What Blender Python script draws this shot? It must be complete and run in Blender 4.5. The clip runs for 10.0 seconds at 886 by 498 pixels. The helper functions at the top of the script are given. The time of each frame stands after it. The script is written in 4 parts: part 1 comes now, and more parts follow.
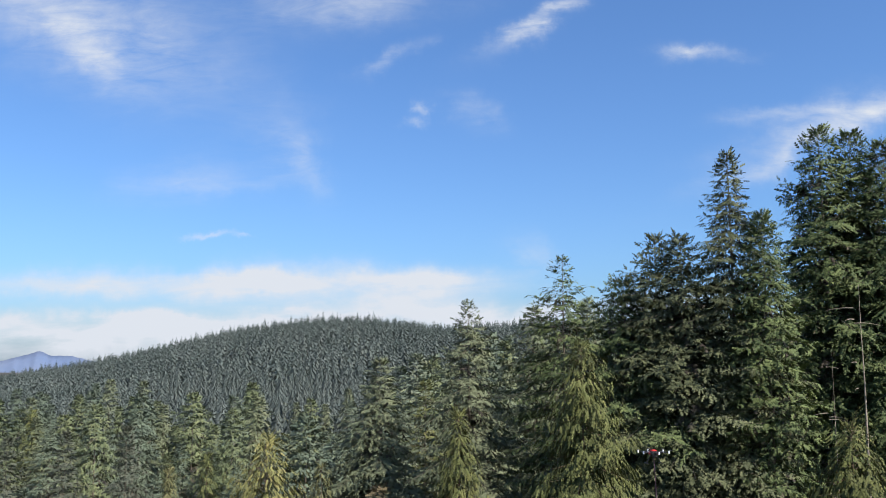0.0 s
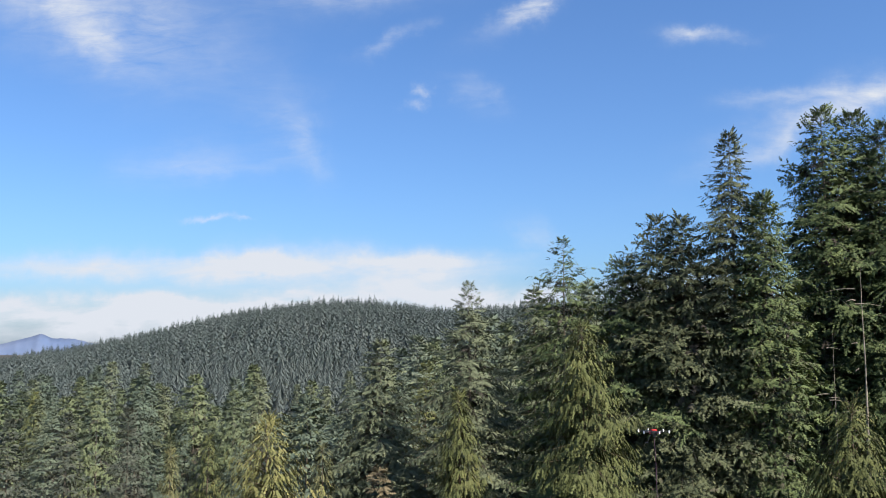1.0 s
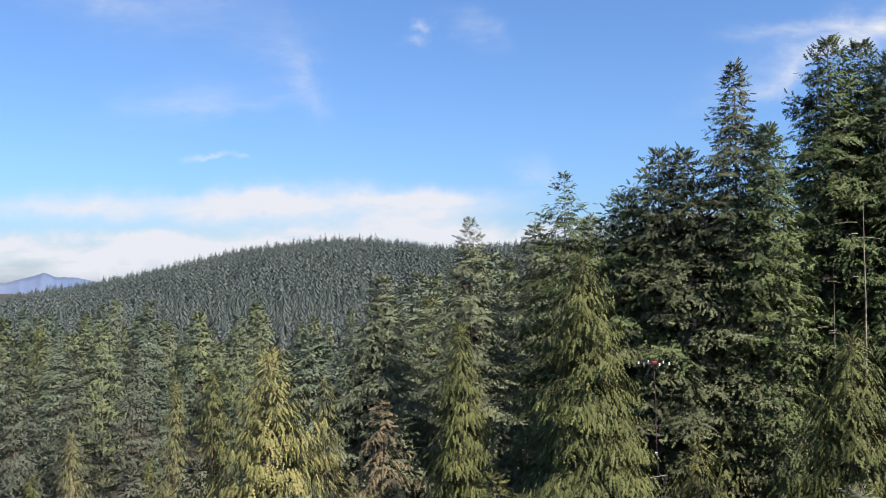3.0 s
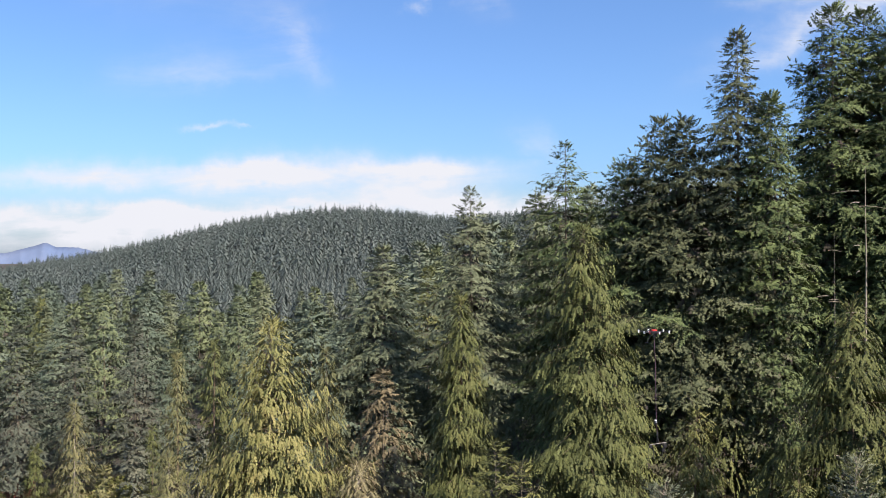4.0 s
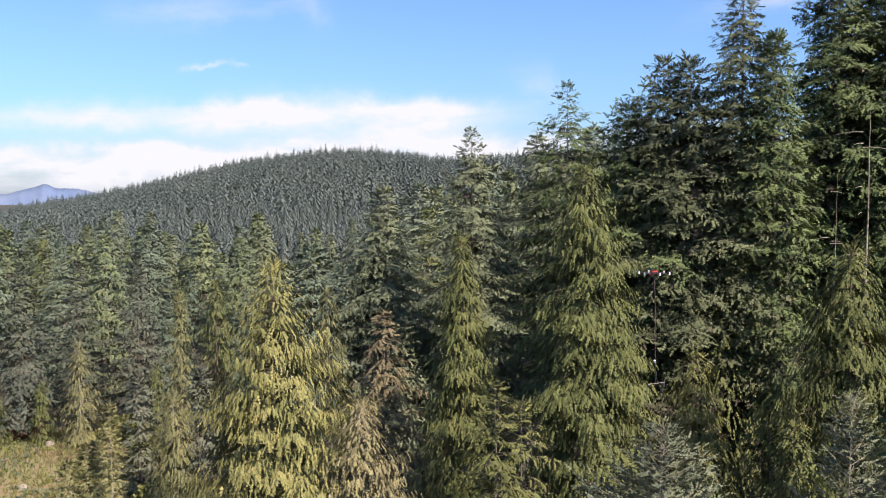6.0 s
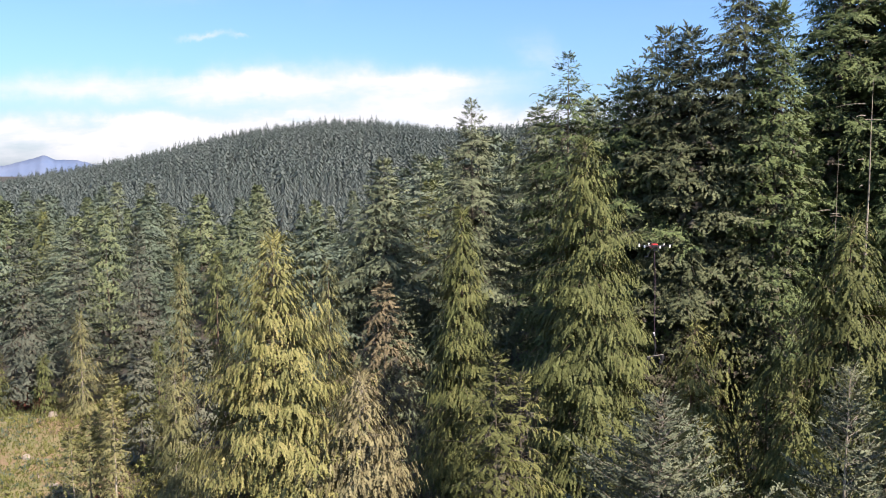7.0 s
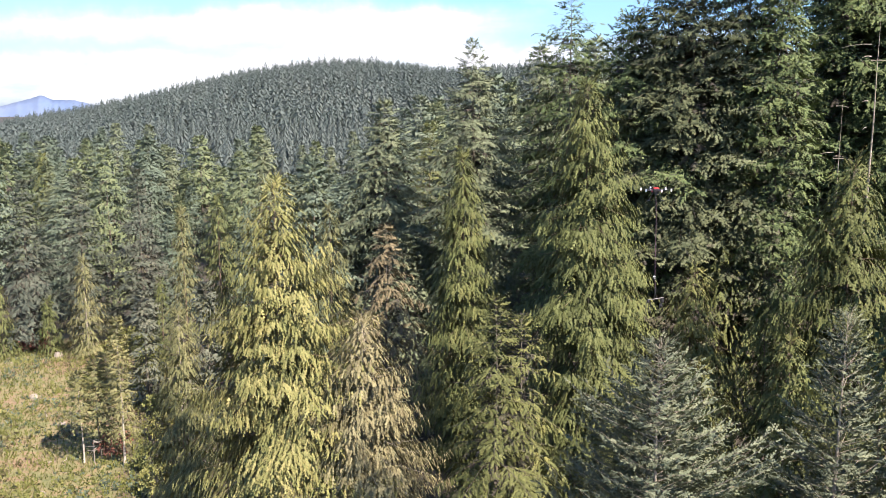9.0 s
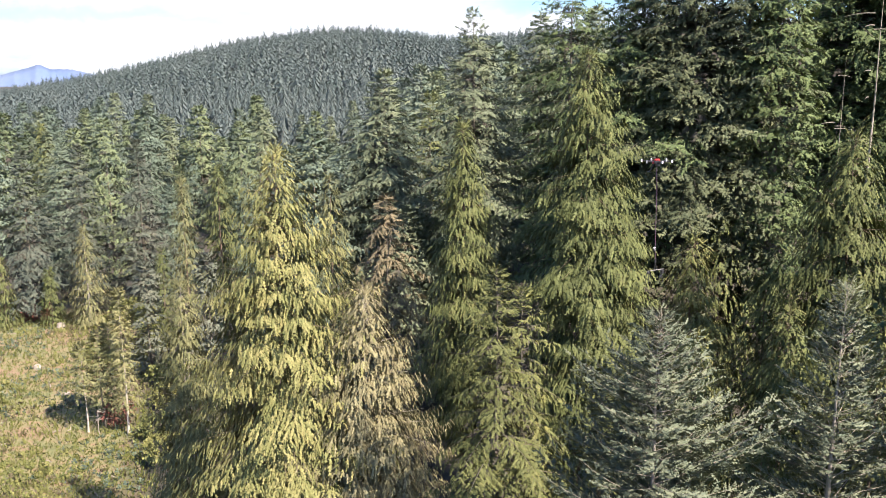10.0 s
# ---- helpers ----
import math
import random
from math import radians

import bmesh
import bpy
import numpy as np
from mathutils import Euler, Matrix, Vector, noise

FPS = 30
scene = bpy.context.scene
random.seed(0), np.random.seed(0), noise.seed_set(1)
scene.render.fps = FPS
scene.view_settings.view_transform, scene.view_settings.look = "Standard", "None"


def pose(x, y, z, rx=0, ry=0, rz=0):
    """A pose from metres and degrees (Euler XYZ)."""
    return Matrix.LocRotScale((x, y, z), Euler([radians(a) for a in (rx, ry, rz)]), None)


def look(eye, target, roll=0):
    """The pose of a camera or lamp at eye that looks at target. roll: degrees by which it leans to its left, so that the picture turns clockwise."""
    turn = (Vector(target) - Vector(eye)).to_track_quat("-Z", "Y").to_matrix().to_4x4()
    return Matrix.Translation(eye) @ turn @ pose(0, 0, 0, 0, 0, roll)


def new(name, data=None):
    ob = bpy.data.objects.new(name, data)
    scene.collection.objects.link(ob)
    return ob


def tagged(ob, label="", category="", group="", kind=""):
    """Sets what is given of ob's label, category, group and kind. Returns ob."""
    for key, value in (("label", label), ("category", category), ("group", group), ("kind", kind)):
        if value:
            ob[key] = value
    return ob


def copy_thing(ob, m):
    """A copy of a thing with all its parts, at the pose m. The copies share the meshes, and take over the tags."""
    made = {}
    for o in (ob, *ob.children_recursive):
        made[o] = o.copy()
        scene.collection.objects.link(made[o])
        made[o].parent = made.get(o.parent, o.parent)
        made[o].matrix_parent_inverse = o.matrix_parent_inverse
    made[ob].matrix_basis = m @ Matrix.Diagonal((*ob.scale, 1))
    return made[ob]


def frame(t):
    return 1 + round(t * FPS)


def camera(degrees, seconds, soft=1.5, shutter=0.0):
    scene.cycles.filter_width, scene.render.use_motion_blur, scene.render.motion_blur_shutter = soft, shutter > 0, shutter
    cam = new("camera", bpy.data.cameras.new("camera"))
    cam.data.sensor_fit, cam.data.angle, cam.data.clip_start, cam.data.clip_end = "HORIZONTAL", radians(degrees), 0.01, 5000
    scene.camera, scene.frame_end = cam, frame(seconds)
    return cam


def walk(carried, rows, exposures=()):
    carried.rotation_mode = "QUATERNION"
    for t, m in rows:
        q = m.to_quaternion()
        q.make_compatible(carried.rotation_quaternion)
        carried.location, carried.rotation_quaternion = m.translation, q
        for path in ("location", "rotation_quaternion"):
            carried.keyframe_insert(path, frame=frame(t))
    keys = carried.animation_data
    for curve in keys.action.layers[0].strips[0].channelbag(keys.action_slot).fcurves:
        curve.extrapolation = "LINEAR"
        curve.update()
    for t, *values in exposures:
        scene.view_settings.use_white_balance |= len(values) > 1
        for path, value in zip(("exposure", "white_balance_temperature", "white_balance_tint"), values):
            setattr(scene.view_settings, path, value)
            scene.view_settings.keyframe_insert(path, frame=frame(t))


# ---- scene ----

# ---------------------------------------------------------------- camera
cam = camera(54.0, 10.0, soft=0.7)
ROWS = [
    (0.0, 0.000, 0.000, 37.000, 97.50, 0.00, 0.00),
    (0.5, 0.007, 0.080, 36.935, 97.37, -0.02, 0.01),
    (1.0, 0.014, 0.154, 36.877, 96.38, -0.01, 0.05),
    (1.5, 0.020, 0.221, 36.825, 95.34, 0.04, 0.06),
    (2.0, 0.024, 0.282, 36.780, 94.31, 0.08, 0.09),
    (2.5, 0.028, 0.337, 36.741, 93.30, 0.16, 0.11),
    (4.0, 0.034, 0.464, 36.664, 90.30, 0.20, 0.17),
    (4.5, 0.034, 0.494, 36.652, 89.34, 0.22, 0.19),
    (5.0, 0.033, 0.518, 36.646, 88.36, 0.22, 0.18),
    (5.5, 0.031, 0.535, 36.646, 87.39, 0.19, 0.20),
    (7.0, 0.021, 0.550, 36.687, 84.59, 0.13, 0.22),
    (7.5, 0.015, 0.543, 36.714, 83.63, 0.13, 0.23),
    (8.0, 0.009, 0.529, 36.747, 82.63, 0.14, 0.26),
    (8.5, 0.001, 0.509, 36.787, 81.68, 0.15, 0.25),
    (9.0, -0.007, 0.483, 36.833, 80.69, 0.19, 0.27),
    (9.5, -0.016, 0.450, 36.886, 79.69, 0.24, 0.28),
    (10.0, -0.026, 0.411, 36.946, 78.68, 0.32, 0.27),
]
EXPOSURES = [(0.0, 1.15, 6420, 9), (2.5, 1.23, 6550, 11), (5.0, 1.39, 6800, 14), (7.5, 1.63, 6850, 15), (10.0, 2.02, 6640, 13)]
walk(cam, [(t, pose(*r)) for t, *r in ROWS], EXPOSURES)

# ---------------------------------------------------------------- sky and sun
SUN_AZ, SUN_EL = 133.0, 46.0      # degrees from +y towards +x, and above the horizon


def link(tree, a, b):
    tree.links.new(a, b)


def math_node(tree, op, a, b=None, c=None, clamp=False):
    n = tree.nodes.new("ShaderNodeMath")
    n.operation, n.use_clamp = op, clamp
    for i, v in enumerate((a, b, c)):
        if v is None:
            continue
        if isinstance(v, (int, float)):
            n.inputs[i].default_value = v
        else:
            link(tree, v, n.inputs[i])
    return n.outputs[0]


def make_sky():
    world = bpy.data.worlds.new("sky")
    scene.world = world
    world.use_nodes = True
    tr = world.node_tree
    tr.nodes.clear()
    out = tr.nodes.new("ShaderNodeOutputWorld")
    bg = tr.nodes.new("ShaderNodeBackground")
    bg.inputs["Strength"].default_value = 0.063
    sky = tr.nodes.new("ShaderNodeTexSky")
    sky.sky_type, sky.sun_disc = "NISHITA", False
    sky.sun_elevation, sky.sun_rotation = radians(SUN_EL), radians(SUN_AZ)
    sky.air_density, sky.dust_density, sky.ozone_density = 1.0, 1.5, 1.6
    co = tr.nodes.new("ShaderNodeTexCoord").outputs["Generated"]
    sep = tr.nodes.new("ShaderNodeSeparateXYZ")
    link(tr, co, sep.inputs[0])
    x, y, z = sep.outputs
    ahead = math_node(tr, "MAXIMUM", y, 0.02)
    u, v = math_node(tr, "DIVIDE", x, ahead), math_node(tr, "DIVIDE", z, ahead)
    flat = tr.nodes.new("ShaderNodeCombineXYZ")
    link(tr, u, flat.inputs[0])
    link(tr, v, flat.inputs[1])

    drift = tr.nodes.new("ShaderNodeTexNoise")
    drift.inputs["Scale"].default_value, drift.inputs["Detail"].default_value, drift.inputs["Roughness"].default_value = 11.0, 5.0, 0.62
    link(tr, flat.outputs[0], drift.inputs["Vector"])
    pull = tr.nodes.new("ShaderNodeSeparateXYZ")
    link(tr, drift.outputs["Color"], pull.inputs[0])
    wu = math_node(tr, "ADD", u, math_node(tr, "MULTIPLY_ADD", pull.outputs[0], 0.13, -0.065))
    wv = math_node(tr, "ADD", v, math_node(tr, "MULTIPLY_ADD", pull.outputs[1], 0.055, -0.0275))

    def fibre(sx, sy, turn, detail, rough, warp):
        mp = tr.nodes.new("ShaderNodeMapping")
        mp.inputs["Scale"].default_value = (sx, sy, 1)
        mp.inputs["Rotation"].default_value = (0, 0, radians(turn))
        link(tr, flat.outputs[0], mp.inputs[0])
        ns = tr.nodes.new("ShaderNodeTexNoise")
        ns.inputs["Scale"].default_value = 1.0
        ns.inputs["Detail"].default_value, ns.inputs["Roughness"].default_value = detail, rough
        ns.inputs["Distortion"].default_value = warp
        link(tr, mp.outputs[0], ns.inputs["Vector"])
        return ns.outputs["Fac"]

    soft = fibre(7, 22, -14, 7, 0.62, 0.6)
    fine = fibre(16, 60, -20, 6, 0.6, 0.9)
    puff = fibre(6, 26, 0, 6, 0.55, 0.3)

    def patch(cu, cv, ru, rv, turn, amount):
        """A soft elliptic patch of cloud round one direction."""
        c, s = math.cos(radians(turn)), math.sin(radians(turn))
        du, dv = math_node(tr, "SUBTRACT", wu, cu), math_node(tr, "SUBTRACT", wv, cv)
        a = math_node(tr, "ADD", math_node(tr, "MULTIPLY", du, c / ru), math_node(tr, "MULTIPLY", dv, s / ru))
        b = math_node(tr, "ADD", math_node(tr, "MULTIPLY", du, -s / rv), math_node(tr, "MULTIPLY", dv, c / rv))
        q = math_node(tr, "ADD", math_node(tr, "MULTIPLY", a, a), math_node(tr, "MULTIPLY", b, b))
        return math_node(tr, "MULTIPLY", math_node(tr, "EXPONENT", math_node(tr, "MULTIPLY", q, -1.0)), amount)

    def total(parts):
        acc = parts[0]
        for p in parts[1:]:
            acc = math_node(tr, "ADD", acc, p)
        return acc

    wisps = total([
        patch(-0.44, 0.415, 0.17, 0.060, -24, 0.75), patch(-0.42, 0.375, 0.07, 0.022, -34, 0.6),
        patch(-0.30, 0.215, 0.07, 0.020, 8, 0.36), patch(-0.23, 0.212, 0.07, 0.008, 4, 0.22),
        patch(-0.165, 0.238, 0.020, 0.040, 24, 0.46), patch(-0.19, 0.275, 0.04, 0.04, -40, 0.22),
        patch(0.115, 0.410, 0.060, 0.013, 32, 1.2), patch(-0.12, 0.432, 0.11, 0.026, 6, 0.7),
        patch(0.48, 0.290, 0.11, 0.020, 20, 0.95), patch(0.43, 0.256, 0.11, 0.011, 24, 0.75), patch(0.40, 0.292, 0.05, 0.008, 4, 0.5),
        patch(-0.028, 0.304, 0.012, 0.005, 5, 0.95), patch(-0.040, 0.291, 0.012, 0.0045, 0, 0.7),
        patch(-0.06, 0.362, 0.030, 0.008, 24, 0.6), patch(0.31, 0.368, 0.040, 0.008, -4, 0.9),
        patch(0.035, 0.297, 0.03, 0.014, -20, 0.35), patch(0.10, 0.122, 0.028, 0.018, -30, 0.4),
        patch(-0.265, 0.148, 0.026, 0.0028, -4, 0.7), patch(-0.222, 0.143, 0.012, 0.0025, 0, 0.7)])
    ragged = math_node(tr, "MULTIPLY_ADD", fine, 0.9, math_node(tr, "MULTIPLY", soft, 1.6))
    ragged = math_node(tr, "SUBTRACT", ragged, 0.72, clamp=True)
    wisp = math_node(tr, "MULTIPLY", wisps, ragged, clamp=True)
    bank = total([
        patch(-0.40, 0.092, 0.16, 0.014, 0, 1.0), patch(-0.03, 0.090, 0.085, 0.014, 0, 1.5), patch(-0.21, 0.090, 0.10, 0.017, 2, 1.2),
        patch(-0.40, 0.044, 0.22, 0.016, 0, 1.4), patch(-0.16, 0.056, 0.17, 0.015, 4, 1.2),
        patch(0.02, 0.055, 0.10, 0.012, 0, 0.9), patch(0.18, 0.062, 0.12, 0.010, 6, 1.1),
        patch(-0.45, 0.015, 0.3, 0.022, 0, 0.6), patch(0.2, 0.02, 0.5, 0.028, 0, 0.8)])
    torn = math_node(tr, "MULTIPLY_ADD", puff, 2.4, -0.62)
    torn = math_node(tr, "MULTIPLY_ADD", fine, 0.5, torn, clamp=True)
    low = math_node(tr, "MULTIPLY", bank, torn, clamp=True)
    fac = math_node(tr, "MAXIMUM", wisp, low, clamp=True)
    fac = math_node(tr, "MULTIPLY", fac, math_node(tr, "GREATER_THAN", y, 0.05))
    mix = tr.nodes.new("ShaderNodeMix")
    mix.data_type = "RGBA"
    link(tr, fac, mix.inputs["Factor"])
    hue = tr.nodes.new("ShaderNodeMix")
    hue.data_type, hue.blend_type = "RGBA", "MULTIPLY"
    hue.inputs["Factor"].default_value = 1.0
    link(tr, sky.outputs[0], hue.inputs["A"])
    hue.inputs["B"].default_value = (0.655, 0.932, 1.30, 1)
    link(tr, hue.outputs["Result"], mix.inputs["A"])
    mix.inputs["B"].default_value = (5.35, 5.6, 6.1, 1)
    link(tr, mix.outputs["Result"], bg.inputs["Color"])
    link(tr, bg.outputs[0], out.inputs[0])


make_sky()
sun_data = bpy.data.lights.new("sun", "SUN")
sun_data.energy, sun_data.angle, sun_data.color = 5.0, radians(0.53), (1.0, 0.88, 0.77)
sun = new("sun", sun_data)
_az, _el = radians(SUN_AZ), radians(SUN_EL)
SUN_AT = Vector((math.sin(_az) * math.cos(_el), math.cos(_az) * math.cos(_el), math.sin(_el)))
sun.matrix_world = look(SUN_AT * 200, (0, 0, 0))


# ---------------------------------------------------------------- materials
def material(name):
    m = bpy.data.materials.new(name)
    m.use_nodes = True
    tr = m.node_tree
    bsdf = tr.nodes["Principled BSDF"]
    return m, tr, bsdf


def ramp(tr, fac, stops):
    n = tr.nodes.new("ShaderNodeValToRGB")
    els = n.color_ramp.elements
    while len(els) < len(stops):
        els.new(0.5)
    for e, (p, c) in zip(els, stops):
        e.position, e.color = p, (*c, 1)
    link(tr, fac, n.inputs[0])
    return n.outputs[0]


def noise_fac(tr, scale, detail=4, rough=0.6, stretch=None):
    co = tr.nodes.new("ShaderNodeTexCoord").outputs["Object"]
    if stretch:
        mp = tr.nodes.new("ShaderNodeMapping")
        mp.inputs["Scale"].default_value = stretch
        link(tr, co, mp.inputs[0])
        co = mp.outputs[0]
    n = tr.nodes.new("ShaderNodeTexNoise")
    n.inputs["Scale"].default_value, n.inputs["Detail"].default_value, n.inputs["Roughness"].default_value = scale, detail, rough
    link(tr, co, n.inputs["Vector"])
    return n.outputs["Fac"]


def mix_colour(tr, fac, a, b, mode="MIX"):
    n = tr.nodes.new("ShaderNodeMix")
    n.data_type, n.blend_type = "RGBA", mode
    for sock, v in (("Factor", fac), ("A", a), ("B", b)):
        if isinstance(v, (int, float)):
            n.inputs[sock].default_value = v
        elif isinstance(v, tuple):
            n.inputs[sock].default_value = (*v, 1)
        else:
            link(tr, v, n.inputs[sock])
    return n.outputs["Result"]


def foliage(name, dark, mid, light, thin=0.07, patch=0.45, grain=0.42):
    """Needles or scale leaves: each spray takes its own shade, with broader patches over the crown."""
    m, tr, bsdf = material(name)
    geo = tr.nodes.new("ShaderNodeNewGeometry")
    obj = tr.nodes.new("ShaderNodeObjectInfo")
    own = math_node(tr, "ADD", geo.outputs["Random Per Island"], math_node(tr, "MULTIPLY", obj.outputs["Random"], 0.8))
    broad = noise_fac(tr, patch, 3)
    fac = math_node(tr, "MULTIPLY_ADD", broad, 0.9, math_node(tr, "MULTIPLY_ADD", own, grain, -0.85 * grain), clamp=True)
    col = ramp(tr, fac, [(0.05, dark), (0.5, mid), (0.95, light)])
    speck = ramp(tr, noise_fac(tr, 9.0, 3, 0.7), [(0.32, (0.72, 0.72, 0.72)), (0.68, (1.22, 1.22, 1.22))])
    col = mix_colour(tr, 1.0, col, speck, "MULTIPLY")
    link(tr, col, bsdf.inputs["Base Color"])
    bsdf.inputs["Roughness"].default_value = 0.6
    bsdf.inputs["Specular IOR Level"].default_value = 0.08
    tl = tr.nodes.new("ShaderNodeBsdfTranslucent")
    link(tr, mix_colour(tr, 0.5, col, (0.9, 1.0, 0.5), "MULTIPLY"), tl.inputs[0])
    ms = tr.nodes.new("ShaderNodeMixShader")
    ms.inputs[0].default_value = thin
    link(tr, bsdf.outputs[0], ms.inputs[1])
    link(tr, tl.outputs[0], ms.inputs[2])
    link(tr, ms.outputs[0], tr.nodes["Material Output"].inputs[0])
    return m


def bark(name, dark, light):
    m, tr, bsdf = material(name)
    col = ramp(tr, noise_fac(tr, 6, 6, 0.7, (1, 1, 0.18)), [(0.3, dark), (0.7, light)])
    col = mix_colour(tr, ramp(tr, noise_fac(tr, 0.8, 3), [(0.45, (0, 0, 0)), (0.75, (0.5, 0.5, 0.5))]), col, (0.16, 0.17, 0.08))
    link(tr, col, bsdf.inputs["Base Color"])
    bsdf.inputs["Roughness"].default_value = 0.9
    bp = tr.nodes.new("ShaderNodeBump")
    bp.inputs["Strength"].default_value, bp.inputs["Distance"].default_value = 0.6, 0.05
    link(tr, noise_fac(tr, 12, 5, 0.7, (1, 1, 0.12)), bp.inputs["Height"])
    link(tr, bp.outputs[0], bsdf.inputs["Normal"])
    return m


def plain(name, col, rough, metal=0.0, vary=0.25):
    m, tr, bsdf = material(name)
    c = ramp(tr, noise_fac(tr, 9, 4), [(0.3, tuple(v * (1 - vary) for v in col)), (0.7, tuple(min(1, v * (1 + vary)) for v in col))])
    link(tr, c, bsdf.inputs["Base Color"])
    bsdf.inputs["Roughness"].default_value, bsdf.inputs["Metallic"].default_value = rough, metal
    return m


FIR_DARK = foliage("fir needles", (0.030, 0.047, 0.021), (0.061, 0.085, 0.036), (0.100, 0.127, 0.050))
FIR_GREY = foliage("grey-green fir needles", (0.044, 0.055, 0.031), (0.084, 0.097, 0.051), (0.140, 0.147, 0.077))
FIR_BLUE = foliage("blue-green needles", (0.042, 0.053, 0.042), (0.077, 0.087, 0.065), (0.120, 0.124, 0.088))
SPRUCE = foliage("glaucous spruce needles", (0.045, 0.060, 0.041), (0.085, 0.102, 0.068), (0.141, 0.152, 0.097), 0.08)
HEMLOCK = foliage("hemlock needles", (0.056, 0.065, 0.024), (0.104, 0.112, 0.042), (0.175, 0.166, 0.059), 0.12)
CEDAR_GREEN = foliage("green cedar scales", (0.045, 0.053, 0.021), (0.084, 0.098, 0.036), (0.145, 0.140, 0.056), 0.08)
CEDAR_GOLD = foliage("yellow-green cedar scales", (0.071, 0.080, 0.030), (0.136, 0.139, 0.052), (0.213, 0.191, 0.082), 0.08)
CEDAR_OLIVE = foliage("dull olive cedar scales", (0.061, 0.068, 0.032), (0.115, 0.117, 0.054), (0.181, 0.165, 0.080), 0.08)
CEDAR_BROWN = foliage("brownish cedar scales", (0.119, 0.104, 0.058), (0.198, 0.185, 0.101), (0.290, 0.256, 0.158), 0.12)
# bluish distance haze is mixed into these hill needle colours
FIR_HILL_HAZE = foliage("haze-tinted hill conifer needles", (0.045, 0.063, 0.059), (0.079, 0.098, 0.092), (0.130, 0.149, 0.135), 0.15, 0.02, 0.25)
# lighter, bluer needle variants with some aerial haze in the colour
FOREST_GREY_HAZE = foliage("forest fir needles with haze tint", (0.059, 0.075, 0.047), (0.109, 0.128, 0.077), (0.144, 0.160, 0.092))
FOREST_BLUE_HAZE = foliage("forest spruce needles with haze tint", (0.052, 0.073, 0.056), (0.091, 0.118, 0.084), (0.125, 0.142, 0.100))
FOREST_GREEN_HAZE = foliage("forest hemlock needles with haze tint", (0.052, 0.067, 0.037), (0.094, 0.118, 0.061), (0.136, 0.150, 0.074))
DYING = foliage("browning needles", (0.061, 0.055, 0.034), (0.117, 0.099, 0.060), (0.181, 0.150, 0.090), 0.10)
RED_LEAF = foliage("red maple leaves", (0.081, 0.032, 0.024), (0.138, 0.060, 0.044), (0.186, 0.096, 0.068), 0.08)
SHRUB_LEAF = foliage("shrub leaves", (0.069, 0.084, 0.032), (0.130, 0.136, 0.048), (0.203, 0.184, 0.072), 0.08)
GRASS = foliage("dry and green grass", (0.050, 0.065, 0.016), (0.100, 0.108, 0.032), (0.170, 0.162, 0.064), 0.18, 0.12)
BARK_GREY = bark("grey fir bark", (0.035, 0.028, 0.022), (0.13, 0.11, 0.09))
BARK_RED = bark("red-brown cedar bark", (0.045, 0.028, 0.02), (0.13, 0.09, 0.065))
# dead lower twigs, and inner twigs coloured dark to deepen crown shade
DEAD_SHADE_TWIG = bark("dead brown twigs, dark as crown shade", (0.014, 0.011, 0.009), (0.041, 0.034, 0.026))
BARK_DEAD = bark("grey dead bark", (0.10, 0.085, 0.07), (0.30, 0.26, 0.22))
BARK_PALE = bark("bleached dead wood", (0.18, 0.155, 0.125), (0.38, 0.34, 0.29))


def make_ground_material():
    m, tr, bsdf = material("clearing and forest floor")
    co = tr.nodes.new("ShaderNodeTexCoord").outputs["Object"]
    big = noise_fac(tr, 0.06, 5, 0.6)
    small = noise_fac(tr, 0.9, 6, 0.7)
    f = math_node(tr, "MULTIPLY_ADD", small, 0.55, math_node(tr, "MULTIPLY", big, 0.5))
    open_land = ramp(tr, f, [(0.36, (0.055, 0.075, 0.026)), (0.46, (0.10, 0.105, 0.04)), (0.54, (0.15, 0.125, 0.06)), (0.60, (0.15, 0.095, 0.055)), (0.70, (0.24, 0.19, 0.125))])
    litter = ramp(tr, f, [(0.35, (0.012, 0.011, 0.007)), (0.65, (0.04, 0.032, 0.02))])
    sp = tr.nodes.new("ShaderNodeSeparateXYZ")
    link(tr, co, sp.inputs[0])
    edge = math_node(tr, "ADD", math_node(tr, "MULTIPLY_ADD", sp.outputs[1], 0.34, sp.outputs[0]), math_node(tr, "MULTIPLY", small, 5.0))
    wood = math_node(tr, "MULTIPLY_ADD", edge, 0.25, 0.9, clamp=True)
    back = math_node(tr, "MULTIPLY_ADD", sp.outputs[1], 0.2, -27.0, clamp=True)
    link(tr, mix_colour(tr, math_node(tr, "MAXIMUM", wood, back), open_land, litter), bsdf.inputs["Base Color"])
    bsdf.inputs["Roughness"].default_value = 0.95
    bp = tr.nodes.new("ShaderNodeBump")
    bp.inputs["Strength"].default_value, bp.inputs["Distance"].default_value = 0.7, 0.25
    link(tr, noise_fac(tr, 2.5, 6, 0.7), bp.inputs["Height"])
    link(tr, bp.outputs[0], bsdf.inputs["Normal"])
    return m


GROUND = make_ground_material()


